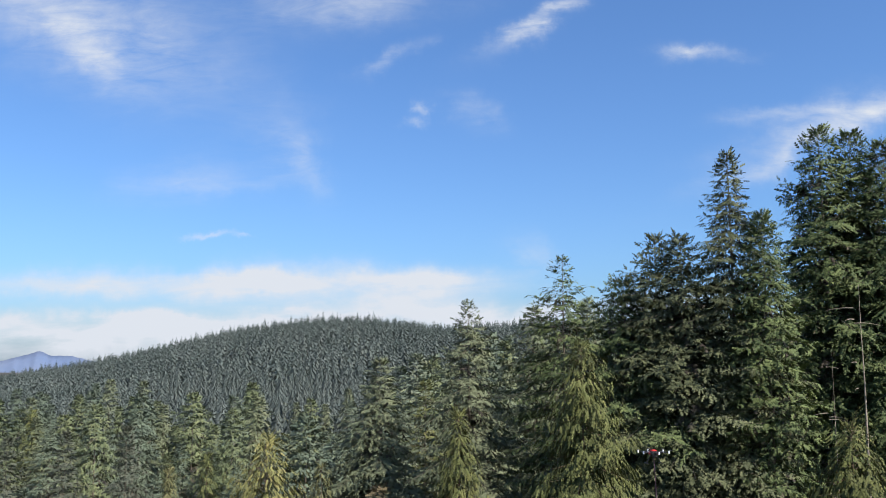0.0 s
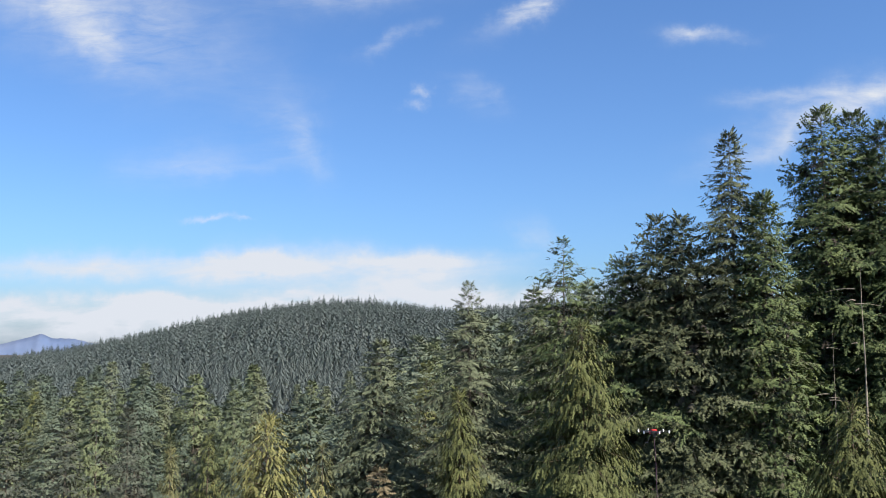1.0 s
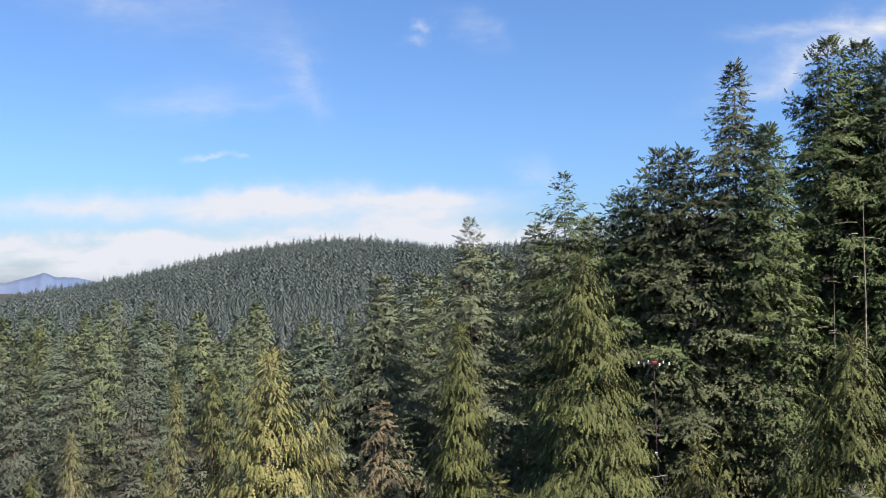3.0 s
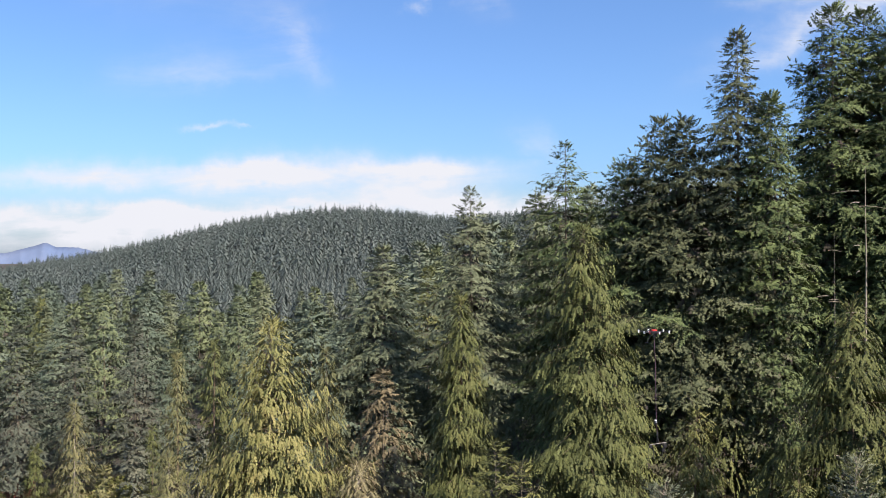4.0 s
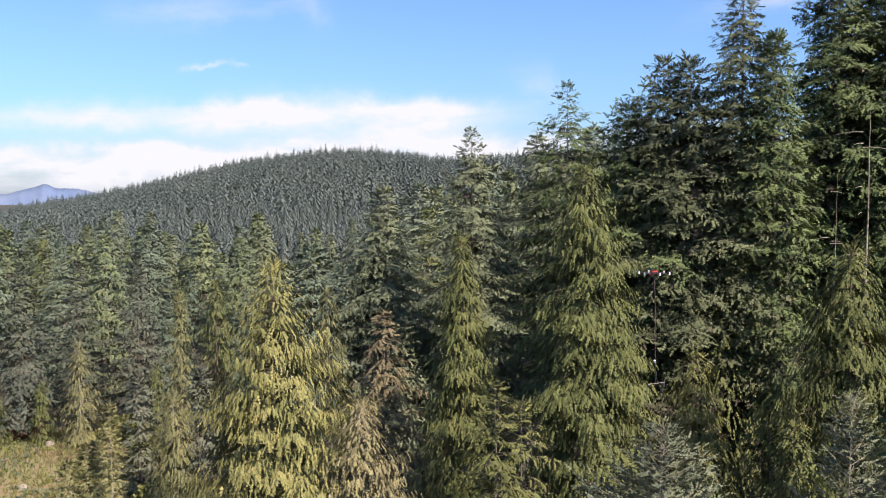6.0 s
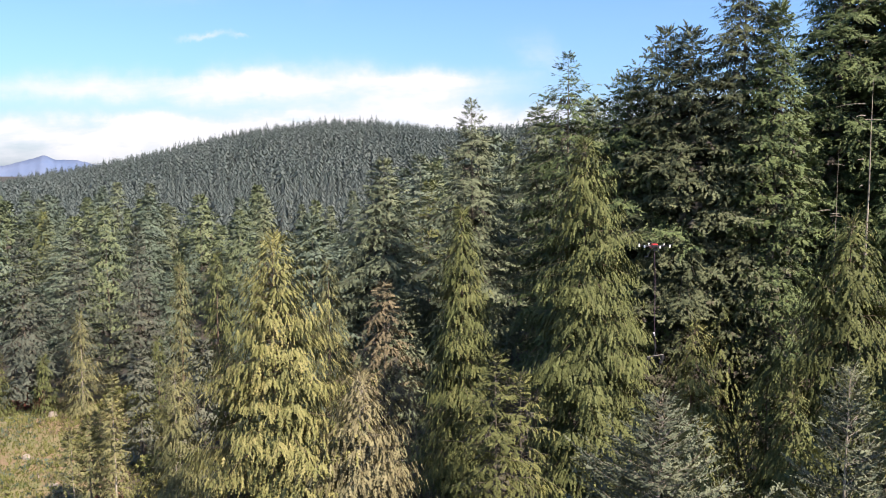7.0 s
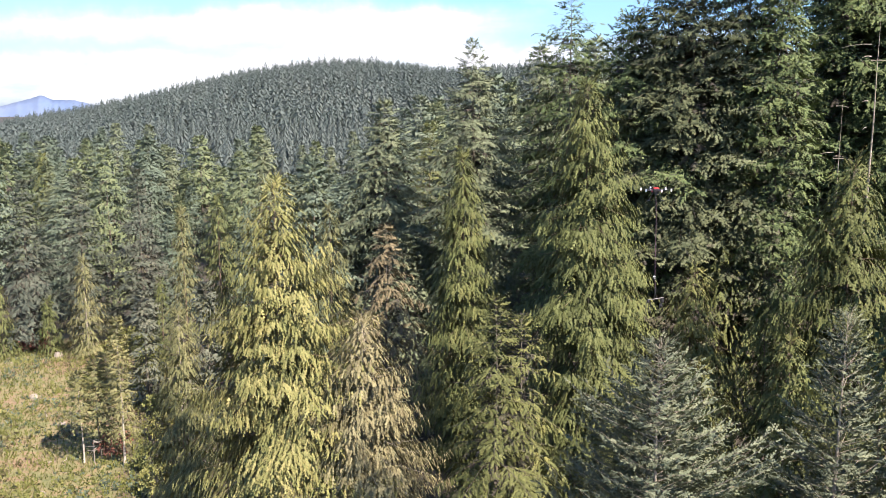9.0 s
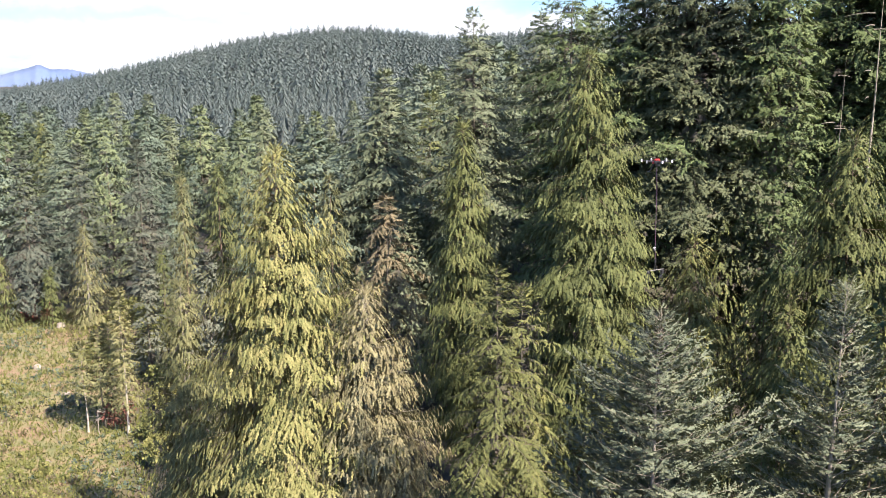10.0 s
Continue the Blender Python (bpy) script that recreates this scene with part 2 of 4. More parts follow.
# ---------------------------------------------------------------- mesh helpers
def mesh_of(name, verts, faces, mat, smooth=False, normals=None):
    """A mesh from an (n, 3) array of vertices and an (m, k) array of faces."""
    me = bpy.data.meshes.new(name)
    verts, faces = np.asarray(verts, dtype=np.float32), np.asarray(faces, dtype=np.int32)
    n, k = faces.shape
    me.vertices.add(len(verts))
    me.vertices.foreach_set("co", verts.ravel())
    me.loops.add(n * k)
    me.loops.foreach_set("vertex_index", faces.ravel())
    me.polygons.add(n)
    me.polygons.foreach_set("loop_start", np.arange(0, n * k, k, dtype=np.int32))
    me.polygons.foreach_set("use_smooth", np.full(n, smooth))
    me.update(calc_edges=True)
    if normals is not None:
        soft = me.attributes.new("custom_normal", "FLOAT_VECTOR", "POINT")
        soft.data.foreach_set("vector", np.ascontiguousarray(normals, dtype=np.float32).ravel())
    me.materials.append(mat)
    return me


def piece(name, me, parent, label=""):
    ob = new(name, me)
    ob.parent = parent
    return tagged(ob, label)


def part(name, bm, mat, parent, label=""):
    me = bpy.data.meshes.new(name)
    bm.to_mesh(me)
    bm.free()
    me.materials.append(mat)
    return piece(name, me, parent, label)


def smooth_step(a, b, x):
    t = np.clip((x - a) / (b - a), 0, 1)
    return t * t * (3 - 2 * t)


def unit(v):
    return v / np.maximum(np.linalg.norm(v, axis=-1, keepdims=True), 1e-9)


# ---------------------------------------------------------------- ground
CREST_AT = [-1.2, -0.507, -0.41, -0.345, -0.248, -0.197, -0.14, -0.08, 0.006, 0.05, 0.094, 0.3, 1.2]
CREST_UP = [-0.03, -0.0142, 0.001, 0.0144, 0.0361, 0.0451, 0.0509, 0.0517, 0.0414, 0.0436, 0.0477, 0.05, 0.0]


def ground_z(x, y):
    """Height of the land: flat by the clearing, rising to the right, then the far wooded hill."""
    x, y = np.asarray(x, float), np.asarray(y, float)
    r = np.hypot(x, y)
    side = np.where(y > 1, x / np.maximum(y, 1), np.sign(x) * 1.2)
    crest = 37 + 1000 * np.interp(side, CREST_AT, CREST_UP) - 20
    up = smooth_step(360, 1000, y) * (1 - 0.9 * smooth_step(1050, 2200, y))
    slope = 15 * smooth_step(-40, 55, x) * smooth_step(40, 120, y) * (1 - smooth_step(300, 600, y))
    roll = 0.9 * np.sin(x * 0.05 + 1) * np.sin(y * 0.043) + 0.25 * np.sin(x * 0.31) * np.sin(y * 0.27 + 2)
    return up * crest + slope + roll * smooth_step(5, 60, r) - 6 * smooth_step(1500, 4500, r)


def make_ground():
    rings = np.concatenate([[0.0], np.geomspace(4, 4800, 130)])
    turns = np.linspace(0, 2 * np.pi, 181)[:-1]
    rr, aa = np.meshgrid(rings[1:], turns, indexing="ij")
    x, y = rr * np.sin(aa), rr * np.cos(aa)
    verts = np.c_[x.ravel(), y.ravel(), ground_z(x, y).ravel()]
    n = len(turns)
    i, j = np.meshgrid(np.arange(len(rings) - 2), np.arange(n), indexing="ij")
    a, b = i * n + j, i * n + (j + 1) % n
    quads = np.stack([a, a + n, b + n, b], -1).reshape(-1, 4)
    centre = len(verts)
    verts = np.vstack([verts, [[0, 0, float(ground_z(0, 0))]]])
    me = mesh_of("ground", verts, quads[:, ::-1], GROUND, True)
    cap = bmesh.new()
    cap.from_mesh(me)
    cap.verts.ensure_lookup_table()
    for k in range(n):
        cap.faces.new((cap.verts[centre], cap.verts[(k + 1) % n], cap.verts[k]))
    bmesh.ops.recalc_face_normals(cap, faces=cap.faces)
    cap.to_mesh(me)
    cap.free()
    tagged(new("ground", me), "grassy clearing and dark forest floor rising to a hill", "ground", kind="structure")


make_ground()


# ---------------------------------------------------------------- fronds
def frond(seed, joints, width, sweep, sag, curl):
    """A pinnate shoot of unit length: triangles to both sides of one bent axis, joined along it. Upper side +z."""
    rng = np.random.default_rng(seed)
    s = np.linspace(0, 1, joints + 1)
    axis = np.c_[s, 0.03 * np.sin(s * 5 + seed), -sag * s * s]
    verts, faces = [tuple(p) for p in axis], []
    for i in range(joints):
        w = width * (1.1 - 0.75 * s[i] ** 1.5) * rng.uniform(0.7, 1.25, 2)
        for side, wd in zip((1, -1), w):
            f = s[i] + 0.5 / joints + sweep * wd * rng.uniform(0.8, 1.2)
            verts.append((f, side * wd, -sag * f * f - curl * wd * rng.uniform(0.2, 1.4)))
            k = len(verts) - 1
            faces.append((i, i + 1, k) if side > 0 else (i, k, i + 1))
    return np.array(verts), np.array(faces)


FRONDS = {
    "cedar": [frond(i, 3, 0.17, 1.2, 0.12, 0.5) for i in range(6)],
    "cedar_far": [frond(10 + i, 2, 0.21, 0.9, 0.10, 0.5) for i in range(4)],
    "fir": [frond(20 + i, 3, 0.25, 0.85, 0.12, 0.35) for i in range(6)],
    "fir_far": [frond(30 + i, 2, 0.28, 0.75, 0.18, 0.4) for i in range(4)],
    "hemlock": [frond(40 + i, 4, 0.21, 0.7, 0.28, 0.3) for i in range(6)],
    "spruce": [frond(50 + i, 3, 0.17, 1.1, -0.08, 0.6) for i in range(6)],
    "twig": [frond(60 + i, 3, 0.30, 0.5, 0.2, 0.6) for i in range(4)],
    "leaf": [frond(70 + i, 2, 0.42, 0.2, 0.2, 0.3) for i in range(3)],
    "tuft": [frond(80 + i, 2, 0.16, 1.6, 0.3, 0.2) for i in range(3)],
}


def scatter(kind, at, ahead, up, size, rng, lit=None):
    """Fronds of a kind laid at points, each with its heading, its upper side and its length; also their shading normals."""
    ex = unit(ahead)
    ez = unit(up - ex * np.sum(up * ex, -1, keepdims=True))
    ey = np.cross(ez, ex)
    lit = ez if lit is None else unit(0.5 * ez + lit)
    pick = rng.integers(0, len(FRONDS[kind]), len(at))
    verts, faces, normals, base = [], [], [], 0
    for k, (tv, tf) in enumerate(FRONDS[kind]):
        m = pick == k
        n = int(m.sum())
        if not n:
            continue
        wide = size[m] * rng.uniform(0.8, 1.25, n)
        loc = (at[m][:, None] + tv[None, :, :1] * (ex[m] * size[m][:, None])[:, None] + tv[None, :, 1:2] * (ey[m] * wide[:, None])[:, None]
               + tv[None, :, 2:] * (ez[m] * size[m][:, None])[:, None])
        verts.append(loc.reshape(-1, 3))
        across = tv[None, :, 1:2] * 2.0 * ey[m][:, None]
        normals.append(unit(lit[m][:, None] + across + rng.normal(0, 0.10, loc.shape)).reshape(-1, 3))
        faces.append((tf[None] + (np.arange(n) * len(tv))[:, None, None]).reshape(-1, tf.shape[1]) + base)
        base += n * len(tv)
    return np.vstack(verts), np.vstack(faces), np.vstack(normals)


def tubes(paths, radii, sides=4):
    """Tapered tubes along (n, k, 3) paths with (n, k) radii."""
    n, k, _ = paths.shape
    along = unit(np.gradient(paths, axis=1))
    ref = np.where(np.abs(along[..., 2:]) > 0.8, np.array([1.0, 0, 0]), np.array([0, 0, 1.0]))
    ex = unit(np.cross(along, ref))
    ey = np.cross(along, ex)
    a = np.arange(sides) * 2 * np.pi / sides
    ring = paths[:, :, None] + radii[:, :, None, None] * (np.cos(a)[:, None] * ex[:, :, None] + np.sin(a)[:, None] * ey[:, :, None])
    i, j, s = np.meshgrid(np.arange(n), np.arange(k - 1), np.arange(sides), indexing="ij")
    p = (i * k + j) * sides
    q = np.stack([p + s, p + (s + 1) % sides, p + sides + (s + 1) % sides, p + sides + s], -1)
    return ring.reshape(-1, 3), q.reshape(-1, 4)


STYLES = {
    # rise of limbs at the tip and low down (degrees) and its scatter, droop and upturn along a limb, reach of side
    # twigs, how far fronds hang and scatter, bow of the outline, limbs in a ring, clumping, inner share of dark shade
    # twigs, how much the crown's own roundness shades it
    "fir": dict(top=34, low=-4, wild=9, droop=0.34, upturn=0.16, reach=0.42, hang=0.45, loose=0.3, bow=0.7, whorl=2, sag=0.45, lift=0.25, clump=0.7, fill=1.15, bare=0.2, round=1.0),
    "dense": dict(top=36, low=-4, wild=9, droop=0.42, upturn=0.26, reach=0.48, hang=0.5, loose=0.5, bow=0.9, whorl=1, sag=0.50, lift=0.45, clump=0.7, fill=1.15, bare=0.22, round=0.5),
    "hemlock": dict(top=45, low=4, wild=8, droop=0.40, upturn=0.06, reach=0.34, hang=0.55, loose=0.15, bow=0.5, whorl=3, sag=0.55, lift=0.0, clump=0.6, fill=1.12, bare=0.25, round=0.35),
    "spruce": dict(top=48, low=22, wild=8, droop=0.14, upturn=0.22, reach=0.28, hang=0.0, loose=0.3, bow=0.3, whorl=3, sag=0.0, lift=0.55, clump=0.3, fill=1.1, bare=0.04, round=0.25),
    "cedar": dict(top=62, low=4, wild=12, droop=0.55, upturn=0.34, reach=0.46, hang=1.0, loose=0.2, bow=0.8, whorl=1, sag=0.5, lift=0.0, clump=0.5, fill=1.0, bare=0.12, round=0.38),
}


def crown_arrays(style, h, radius, drop, base, limbs, gap, size, seed, lean=0.0, ragged=0.25, kind=None, thin_from=0.0, dead_below=0.0):
    """Limb paths and fronds of one conifer that stands at the origin."""
    rng = np.random.default_rng(seed)
    st = STYLES[style]
    w = st["whorl"]                                                           # limbs stand in rings round the trunk
    ring = np.arange(limbs) // w * w + rng.uniform(0, 0.9 * w, limbs)
    u = np.minimum(ring / limbs, 1) ** 1.45                                   # 0 at the tip, 1 at the crown's base
    z = h * (1 - (1 - base) * u) - 0.12
    az = np.arange(limbs) * 2.39996 + rng.normal(0, 0.35, limbs)
    bow = st["bow"]
    full = np.minimum((1 - np.exp(-bow * (h - z) / drop)) / (1 - np.exp(-bow)), 1.3) * (1 - 0.35 * smooth_step(0.85, 1.0, u))
    lobes = 1 + 0.15 * np.sin(az * 2 + seed + z * 0.25) + 0.14 * np.sin(z * 1.5 + az + seed * 2)
    length = st["fill"] * radius * full * lobes * rng.uniform(1 - ragged, 1 + ragged * 0.5, limbs) + 0.22
    v = np.clip((h - z) / drop, 0, 1)                                         # 0 at the tip, 1 that far below
    rise = np.radians(st["low"] + (st["top"] - st["low"]) * np.exp(-5.0 * v) + rng.normal(0, st["wild"], limbs))
    out = np.c_[np.sin(az), np.cos(az), np.zeros(limbs)]
    side = np.c_[np.cos(az), -np.sin(az), np.zeros(limbs)]
    s = np.linspace(0, 1, 6)
    stem = 0.8 * s if style == "cedar" else s

    def along(frac, k):
        L = length[k]
        rise_k = np.tan(rise[k]) * frac - st["droop"] * frac ** 2 * (0.3 + 0.7 * v[k]) + st["upturn"] * frac ** 3
        p = out[k] * (L * frac)[:, None]
        p[:, 2] = z[k] + L * rise_k
        p[:, 0] += lean * p[:, 2]
        return p

    paths = along(np.tile(stem, limbs), np.repeat(np.arange(limbs), 6)).reshape(limbs, 6, 3)
    thick = (0.006 + 0.005 * length)[:, None] * (1 - 0.85 * s)[None]
    # side twigs along every limb, then fronds along every twig
    twigs = np.maximum(6, 1.8 * length / gap).astype(int)
    k = np.repeat(np.arange(limbs), twigs)
    order = np.arange(len(k)) - np.concatenate([[0], np.cumsum(twigs)[:-1]])[k]
    frac = np.clip(1.0 - 0.88 * ((order + rng.uniform(-0.4, 0.4, len(k))) / twigs[k]) ** 0.9, 0.08, 1.0)
    frac[order == 0] = 1.0
    hand = np.where(order % 2, 1.0, -1.0)
    hand[order == 0] = 0.0
    bunch = 0.5 + 0.5 * np.sin(frac * length[k] * 3.6 / max(size, 0.35) * 0.55 + k * 1.7)   # twigs grow long and short in turn
    reach = (st["reach"] * length[k] * np.clip(1.12 - frac, 0.0, 0.75) + 0.35 * size) * (1 - st["clump"] * 0.65 * bunch) * rng.uniform(0.7, 1.25, len(k))
    reach[order == 0] = 0.05
    turn = hand * np.radians(rng.normal(52, 12, len(k)))
    way = out[k] * np.cos(turn)[:, None] + side[k] * np.sin(turn)[:, None]
    per = np.maximum(1, np.round(reach / (gap * 0.95))).astype(int)
    t = np.repeat(np.arange(len(k)), per)
    step = np.arange(len(t)) - np.concatenate([[0], np.cumsum(per)[:-1]])[t]
    f2 = (step + rng.uniform(0.0, 0.9, len(t))) / per[t]
    n, kk = len(t), k[t]
    at = along(frac[t], kk) + way[t] * (f2 * reach[t])[:, None]
    at[:, 2] -= st["sag"] * f2 * f2 * reach[t]
    fan = rng.normal(0, 0.45, n)
    head = way[t] + np.cross(way[t], np.array([0, 0, 1.0])) * fan[:, None]
    vv = np.clip(3.5 * v[kk], 0, 1)
    if style == "cedar":
        fall = vv * rng.uniform(0.0, 1.0, n) ** 1.4
        at[:, 2] -= 0.9 * size * fall
        head = 0.55 * head + 0.3 * out[kk]
        head[:, 2] -= st["hang"] * (0.15 + 0.95 * vv) * rng.uniform(0.6, 1.3, n)
        head[:, 2] += np.where(v[kk] < 0.05, 0.9, 0)
        up = out[kk] + 0.35 * way[t] + rng.normal(0, 0.3, (n, 3)) + np.array([0, 0, 0.45])
    elif style == "spruce":
        head[:, 2] += st["lift"] * rng.uniform(0.2, 1.5, n) + rng.normal(0, st["loose"], n)
        up = np.array([0, 0, 0.7]) + rng.normal(0, 0.5, (n, 3)) + 0.5 * out[kk]
    else:
        slope = np.tan(rise[kk]) - 2 * st["droop"] * frac[t] * (0.3 + 0.7 * v[kk]) + 3 * st["upturn"] * frac[t] ** 2
        head[:, 2] += np.clip(slope, -0.8, 1.4) + st["lift"] * rng.uniform(-0.3, 1.2, n) - vv * st["hang"] * rng.uniform(0, 1.6, n) + rng.normal(0, st["loose"], n)
        up = np.array([0, 0, 0.8]) + rng.normal(0, 0.3 + 0.3 * st["loose"], (n, 3)) + 0.55 * out[kk]
    long = size * rng.uniform(0.65, 1.2, n) * np.clip(0.6 + 1.2 * v[kk] ** 0.6, 0.6, 1.05)
    axis = np.c_[lean * at[:, 2], np.zeros(n), at[:, 2] - 0.45 * np.hypot(at[:, 0], at[:, 1])]
    lit = st["round"] * unit(at - axis) + 0.2 * way[t] + np.array([0, 0, 0.25]) + rng.normal(0, 0.25, (n, 3))
    keep = np.ones(n, bool)
    if thin_from:
        keep &= (v[kk] > thin_from) | (rng.uniform(0, 1, n) < 0.6)
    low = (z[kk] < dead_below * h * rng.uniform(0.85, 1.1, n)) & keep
    # inner fronds become dark twigs that put shade inside the crown
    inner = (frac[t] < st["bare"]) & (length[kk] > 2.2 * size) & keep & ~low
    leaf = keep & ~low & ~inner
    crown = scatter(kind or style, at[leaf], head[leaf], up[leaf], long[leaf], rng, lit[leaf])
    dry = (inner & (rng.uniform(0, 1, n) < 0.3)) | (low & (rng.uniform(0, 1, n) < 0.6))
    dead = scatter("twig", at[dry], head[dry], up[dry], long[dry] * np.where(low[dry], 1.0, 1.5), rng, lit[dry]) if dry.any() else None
    return paths, thick, crown, dead


def trunk_arrays(h, thick, lean, seed, sides=9, base=0.0):
    rng = np.random.default_rng(seed + 900)
    zz = np.linspace(base, 1, 15)
    r = thick * ((1 - zz) ** 1.15 + 0.02) * (1 + 0.35 * np.exp(-zz * 30))
    p = np.c_[lean * zz * h + 0.06 * np.sin(zz * 7 + seed), 0.06 * np.sin(zz * 5 + 2 * seed), zz * h]
    p[:, :2] += rng.normal(0, 0.012, (15, 2))
    return tubes(p[None], r[None], sides)


def conifer(name, x, y, top, radius, drop, style, leaf, bark_mat, label, base=0.2, limbs=150, gap=0.5, size=0.6,
            thick=None, seed=1, lean=0.0, ragged=0.25, kind=None, thin_from=0.0, dead_below=0.0, group="", turn=0.0):
    """One conifer with its trunk, limbs and crown; top is the height of its tip in the world, radius its half width that far (drop) below the tip."""
    g = float(ground_z(x, y)) - 0.15
    h = top - g
    tree = new(name)
    tree.matrix_basis = pose(x, y, g, 0, 0, turn)
    tagged(tree, label, "tree", group)
    tv, tf = trunk_arrays(h, thick or 0.011 * h + 0.03, lean, seed)
    piece("trunk", mesh_of("trunk", tv, tf, bark_mat, True), tree)
    paths, rad, crown, dead = crown_arrays(style, h, radius, drop, base, limbs, gap, size, seed, lean, ragged, kind, thin_from, dead_below)
    lv, lf = tubes(paths, rad, 3)
    tagged(piece("branchwork", mesh_of("branchwork", lv, lf, bark_mat), tree), kind="stuff")
    piece("crown", mesh_of("crown", crown[0], crown[1], leaf, True, crown[2]), tree)
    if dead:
        tagged(piece("dead_wood", mesh_of("dead_wood", dead[0], dead[1], DEAD_SHADE_TWIG, True, dead[2]), tree), "dark dead twigs, the inner ones standing in for crown shade", kind="stuff")
    return tree


# ---------------------------------------------------------------- trees near the camera
CEDAR_Y = "tall yellow-green western red cedar with hanging sprays"
conifer("cedar_tree", -9.6, 48.4, 32.6, 5.6, 12.5, "cedar", CEDAR_GOLD, BARK_RED, CEDAR_Y, 0.25, 330, 0.275, 0.46, seed=11, ragged=0.16)
conifer("cedar_tree", -4.6, 46.0, 25.5, 4.0, 9.0, "cedar", CEDAR_BROWN, BARK_PALE, "browning cedar with bleached bare twigs", 0.3, 280, 0.25, 0.45, seed=12, ragged=0.16)
conifer("cedar_tree", -19.1, 60.4, 22.4, 2.92, 10.5, "cedar", CEDAR_OLIVE, BARK_PALE, "thin yellowish cedar with a pale trunk at the clearing's edge", 0.1, 220, 0.24, 0.46, seed=13, ragged=0.16)
conifer("cedar_tree", 7.4, 47.0, 37.9, 3.0, 7.0, "cedar", CEDAR_GREEN, BARK_RED, "broad bright green cedar with hanging sprays", 0.3, 360, 0.25, 0.44, seed=14, ragged=0.16)
conifer("cedar_tree", 1.05, 60.0, 33.5, 2.7, 10.0, "cedar", CEDAR_GREEN, BARK_RED, "slender yellow-green cedar behind a hemlock", 0.3, 330, 0.25, 0.46, seed=15, ragged=0.16)
conifer("cedar_tree", 18.9, 41.0, 34.0, 3.3, 6.9, "cedar", CEDAR_GREEN, BARK_RED, "bushy green cedar below tall dark firs", 0.4, 280, 0.25, 0.45, seed=16, ragged=0.16)
conifer("cedar_tree", 13.4, 47.0, 27.9, 2.12, 5.4, "cedar", CEDAR_GREEN, BARK_RED, "small dark green cedar in the shade of firs", 0.2, 240, 0.24, 0.44, seed=17, ragged=0.16)
conifer("cedar_tree", 10.6, 36.0, 25.2, 2.2, 6.0, "cedar", CEDAR_GREEN, BARK_RED, "dark green cedar top standing between two spruces", 0.3, 150, 0.27, 0.48, seed=18, ragged=0.16)
conifer("cedar_tree", 14.8, 37.0, 27.0, 2.0, 6.0, "cedar", CEDAR_GREEN, BARK_RED, "narrow dark green cedar behind a silvery spruce", 0.3, 150, 0.27, 0.48, seed=19, ragged=0.16)
conifer("cedar_tree", 6.0, 33.0, 20.5, 2.4, 6.0, "cedar", CEDAR_GREEN, BARK_RED, "low dark green cedar below a hemlock", 0.2, 120, 0.29, 0.5, seed=20, ragged=0.16)
conifer("hemlock_tree", 2.1, 37.4, 28.6, 3.01, 8.5, "hemlock", HEMLOCK, BARK_GREY, "green hemlock with drooping layered branches", 0.38, 170, 0.18, 0.30, seed=21, ragged=0.5)
conifer("hemlock_tree", 3.4, 39.4, 27.2, 2.79, 8.0, "hemlock", HEMLOCK, BARK_GREY, "second hemlock top close beside a taller one", 0.38, 140, 0.19, 0.30, seed=22, ragged=0.5)
conifer("spruce_tree", 6.8, 27.4, 29.3, 2.2, 4.3, "spruce", SPRUCE, BARK_DEAD, "pale blue-grey spruce with stiff upturned shoots", 0.5, 260, 0.15, 0.27, seed=23, ragged=0.16)
conifer("spruce_tree", 13.2, 28.4, 30.0, 2.0, 6.8, "spruce", SPRUCE, BARK_DEAD, "silvery spruce with sparse twiggy branches", 0.5, 210, 0.155, 0.27, seed=24, ragged=0.16)
UNDER = "young dark green cedar in deep shade below firs"
for ux, uy, ut, us in ((9.2, 42.5, 21.5, 191), (12.3, 42.0, 24.0, 192), (16.4, 44.0, 26.5, 193), (20.2, 47.5, 28.5, 194), (11.0, 51.0, 27.0, 195), (16.0, 50.5, 28.5, 196), (9.0, 31.5, 20.0, 197), (17.6, 34.5, 27.0, 198), (12.6, 33.0, 22.5, 199)):
    conifer("cedar_tree", ux, uy, ut, 2.1, 5.0, "cedar", CEDAR_GREEN, BARK_RED, UNDER, 0.15, 130, 0.4, 0.56, seed=us, ragged=0.3, group="cedars below the firs")

# tall dark firs on the slope
conifer("fir_tree", 13.5, 55.0, 45.0, 3.40, 7.9, "dense", FIR_GREY, BARK_GREY, "broad dark grey-green fir with arching limbs", 0.45, 300, 0.265, 0.44, seed=31, ragged=0.38, kind="fir", dead_below=0.6)
conifer("fir_tree", 14.7, 53.5, 44.8, 2.78, 6.3, "dense", FIR_GREY, BARK_GREY, "dark fir crowded against a broader one", 0.45, 300, 0.265, 0.44, seed=32, ragged=0.38, kind="fir", dead_below=0.6)
conifer("fir_tree", 17.5, 52.5, 49.9, 2.05, 7.0, "fir", FIR_GREY, BARK_GREY, "narrow fir spire with brownish cones near its tip", 0.45, 380, 0.22, 0.34, seed=33, ragged=0.38, kind="fir", dead_below=0.5)
conifer("fir_tree", 18.9, 51.0, 45.8, 1.49, 5.2, "dense", FIR_DARK, BARK_GREY, "dark fir standing beside a narrow spire", 0.45, 400, 0.265, 0.44, seed=34, dead_below=0.5, kind="fir")
conifer("fir_tree", 25.7, 58.0, 52.9, 3.18, 7.9, "dense", FIR_DARK, BARK_GREY, "tall dark green fir with dense needles", 0.5, 300, 0.31, 0.47, seed=35, dead_below=0.3, kind="fir")
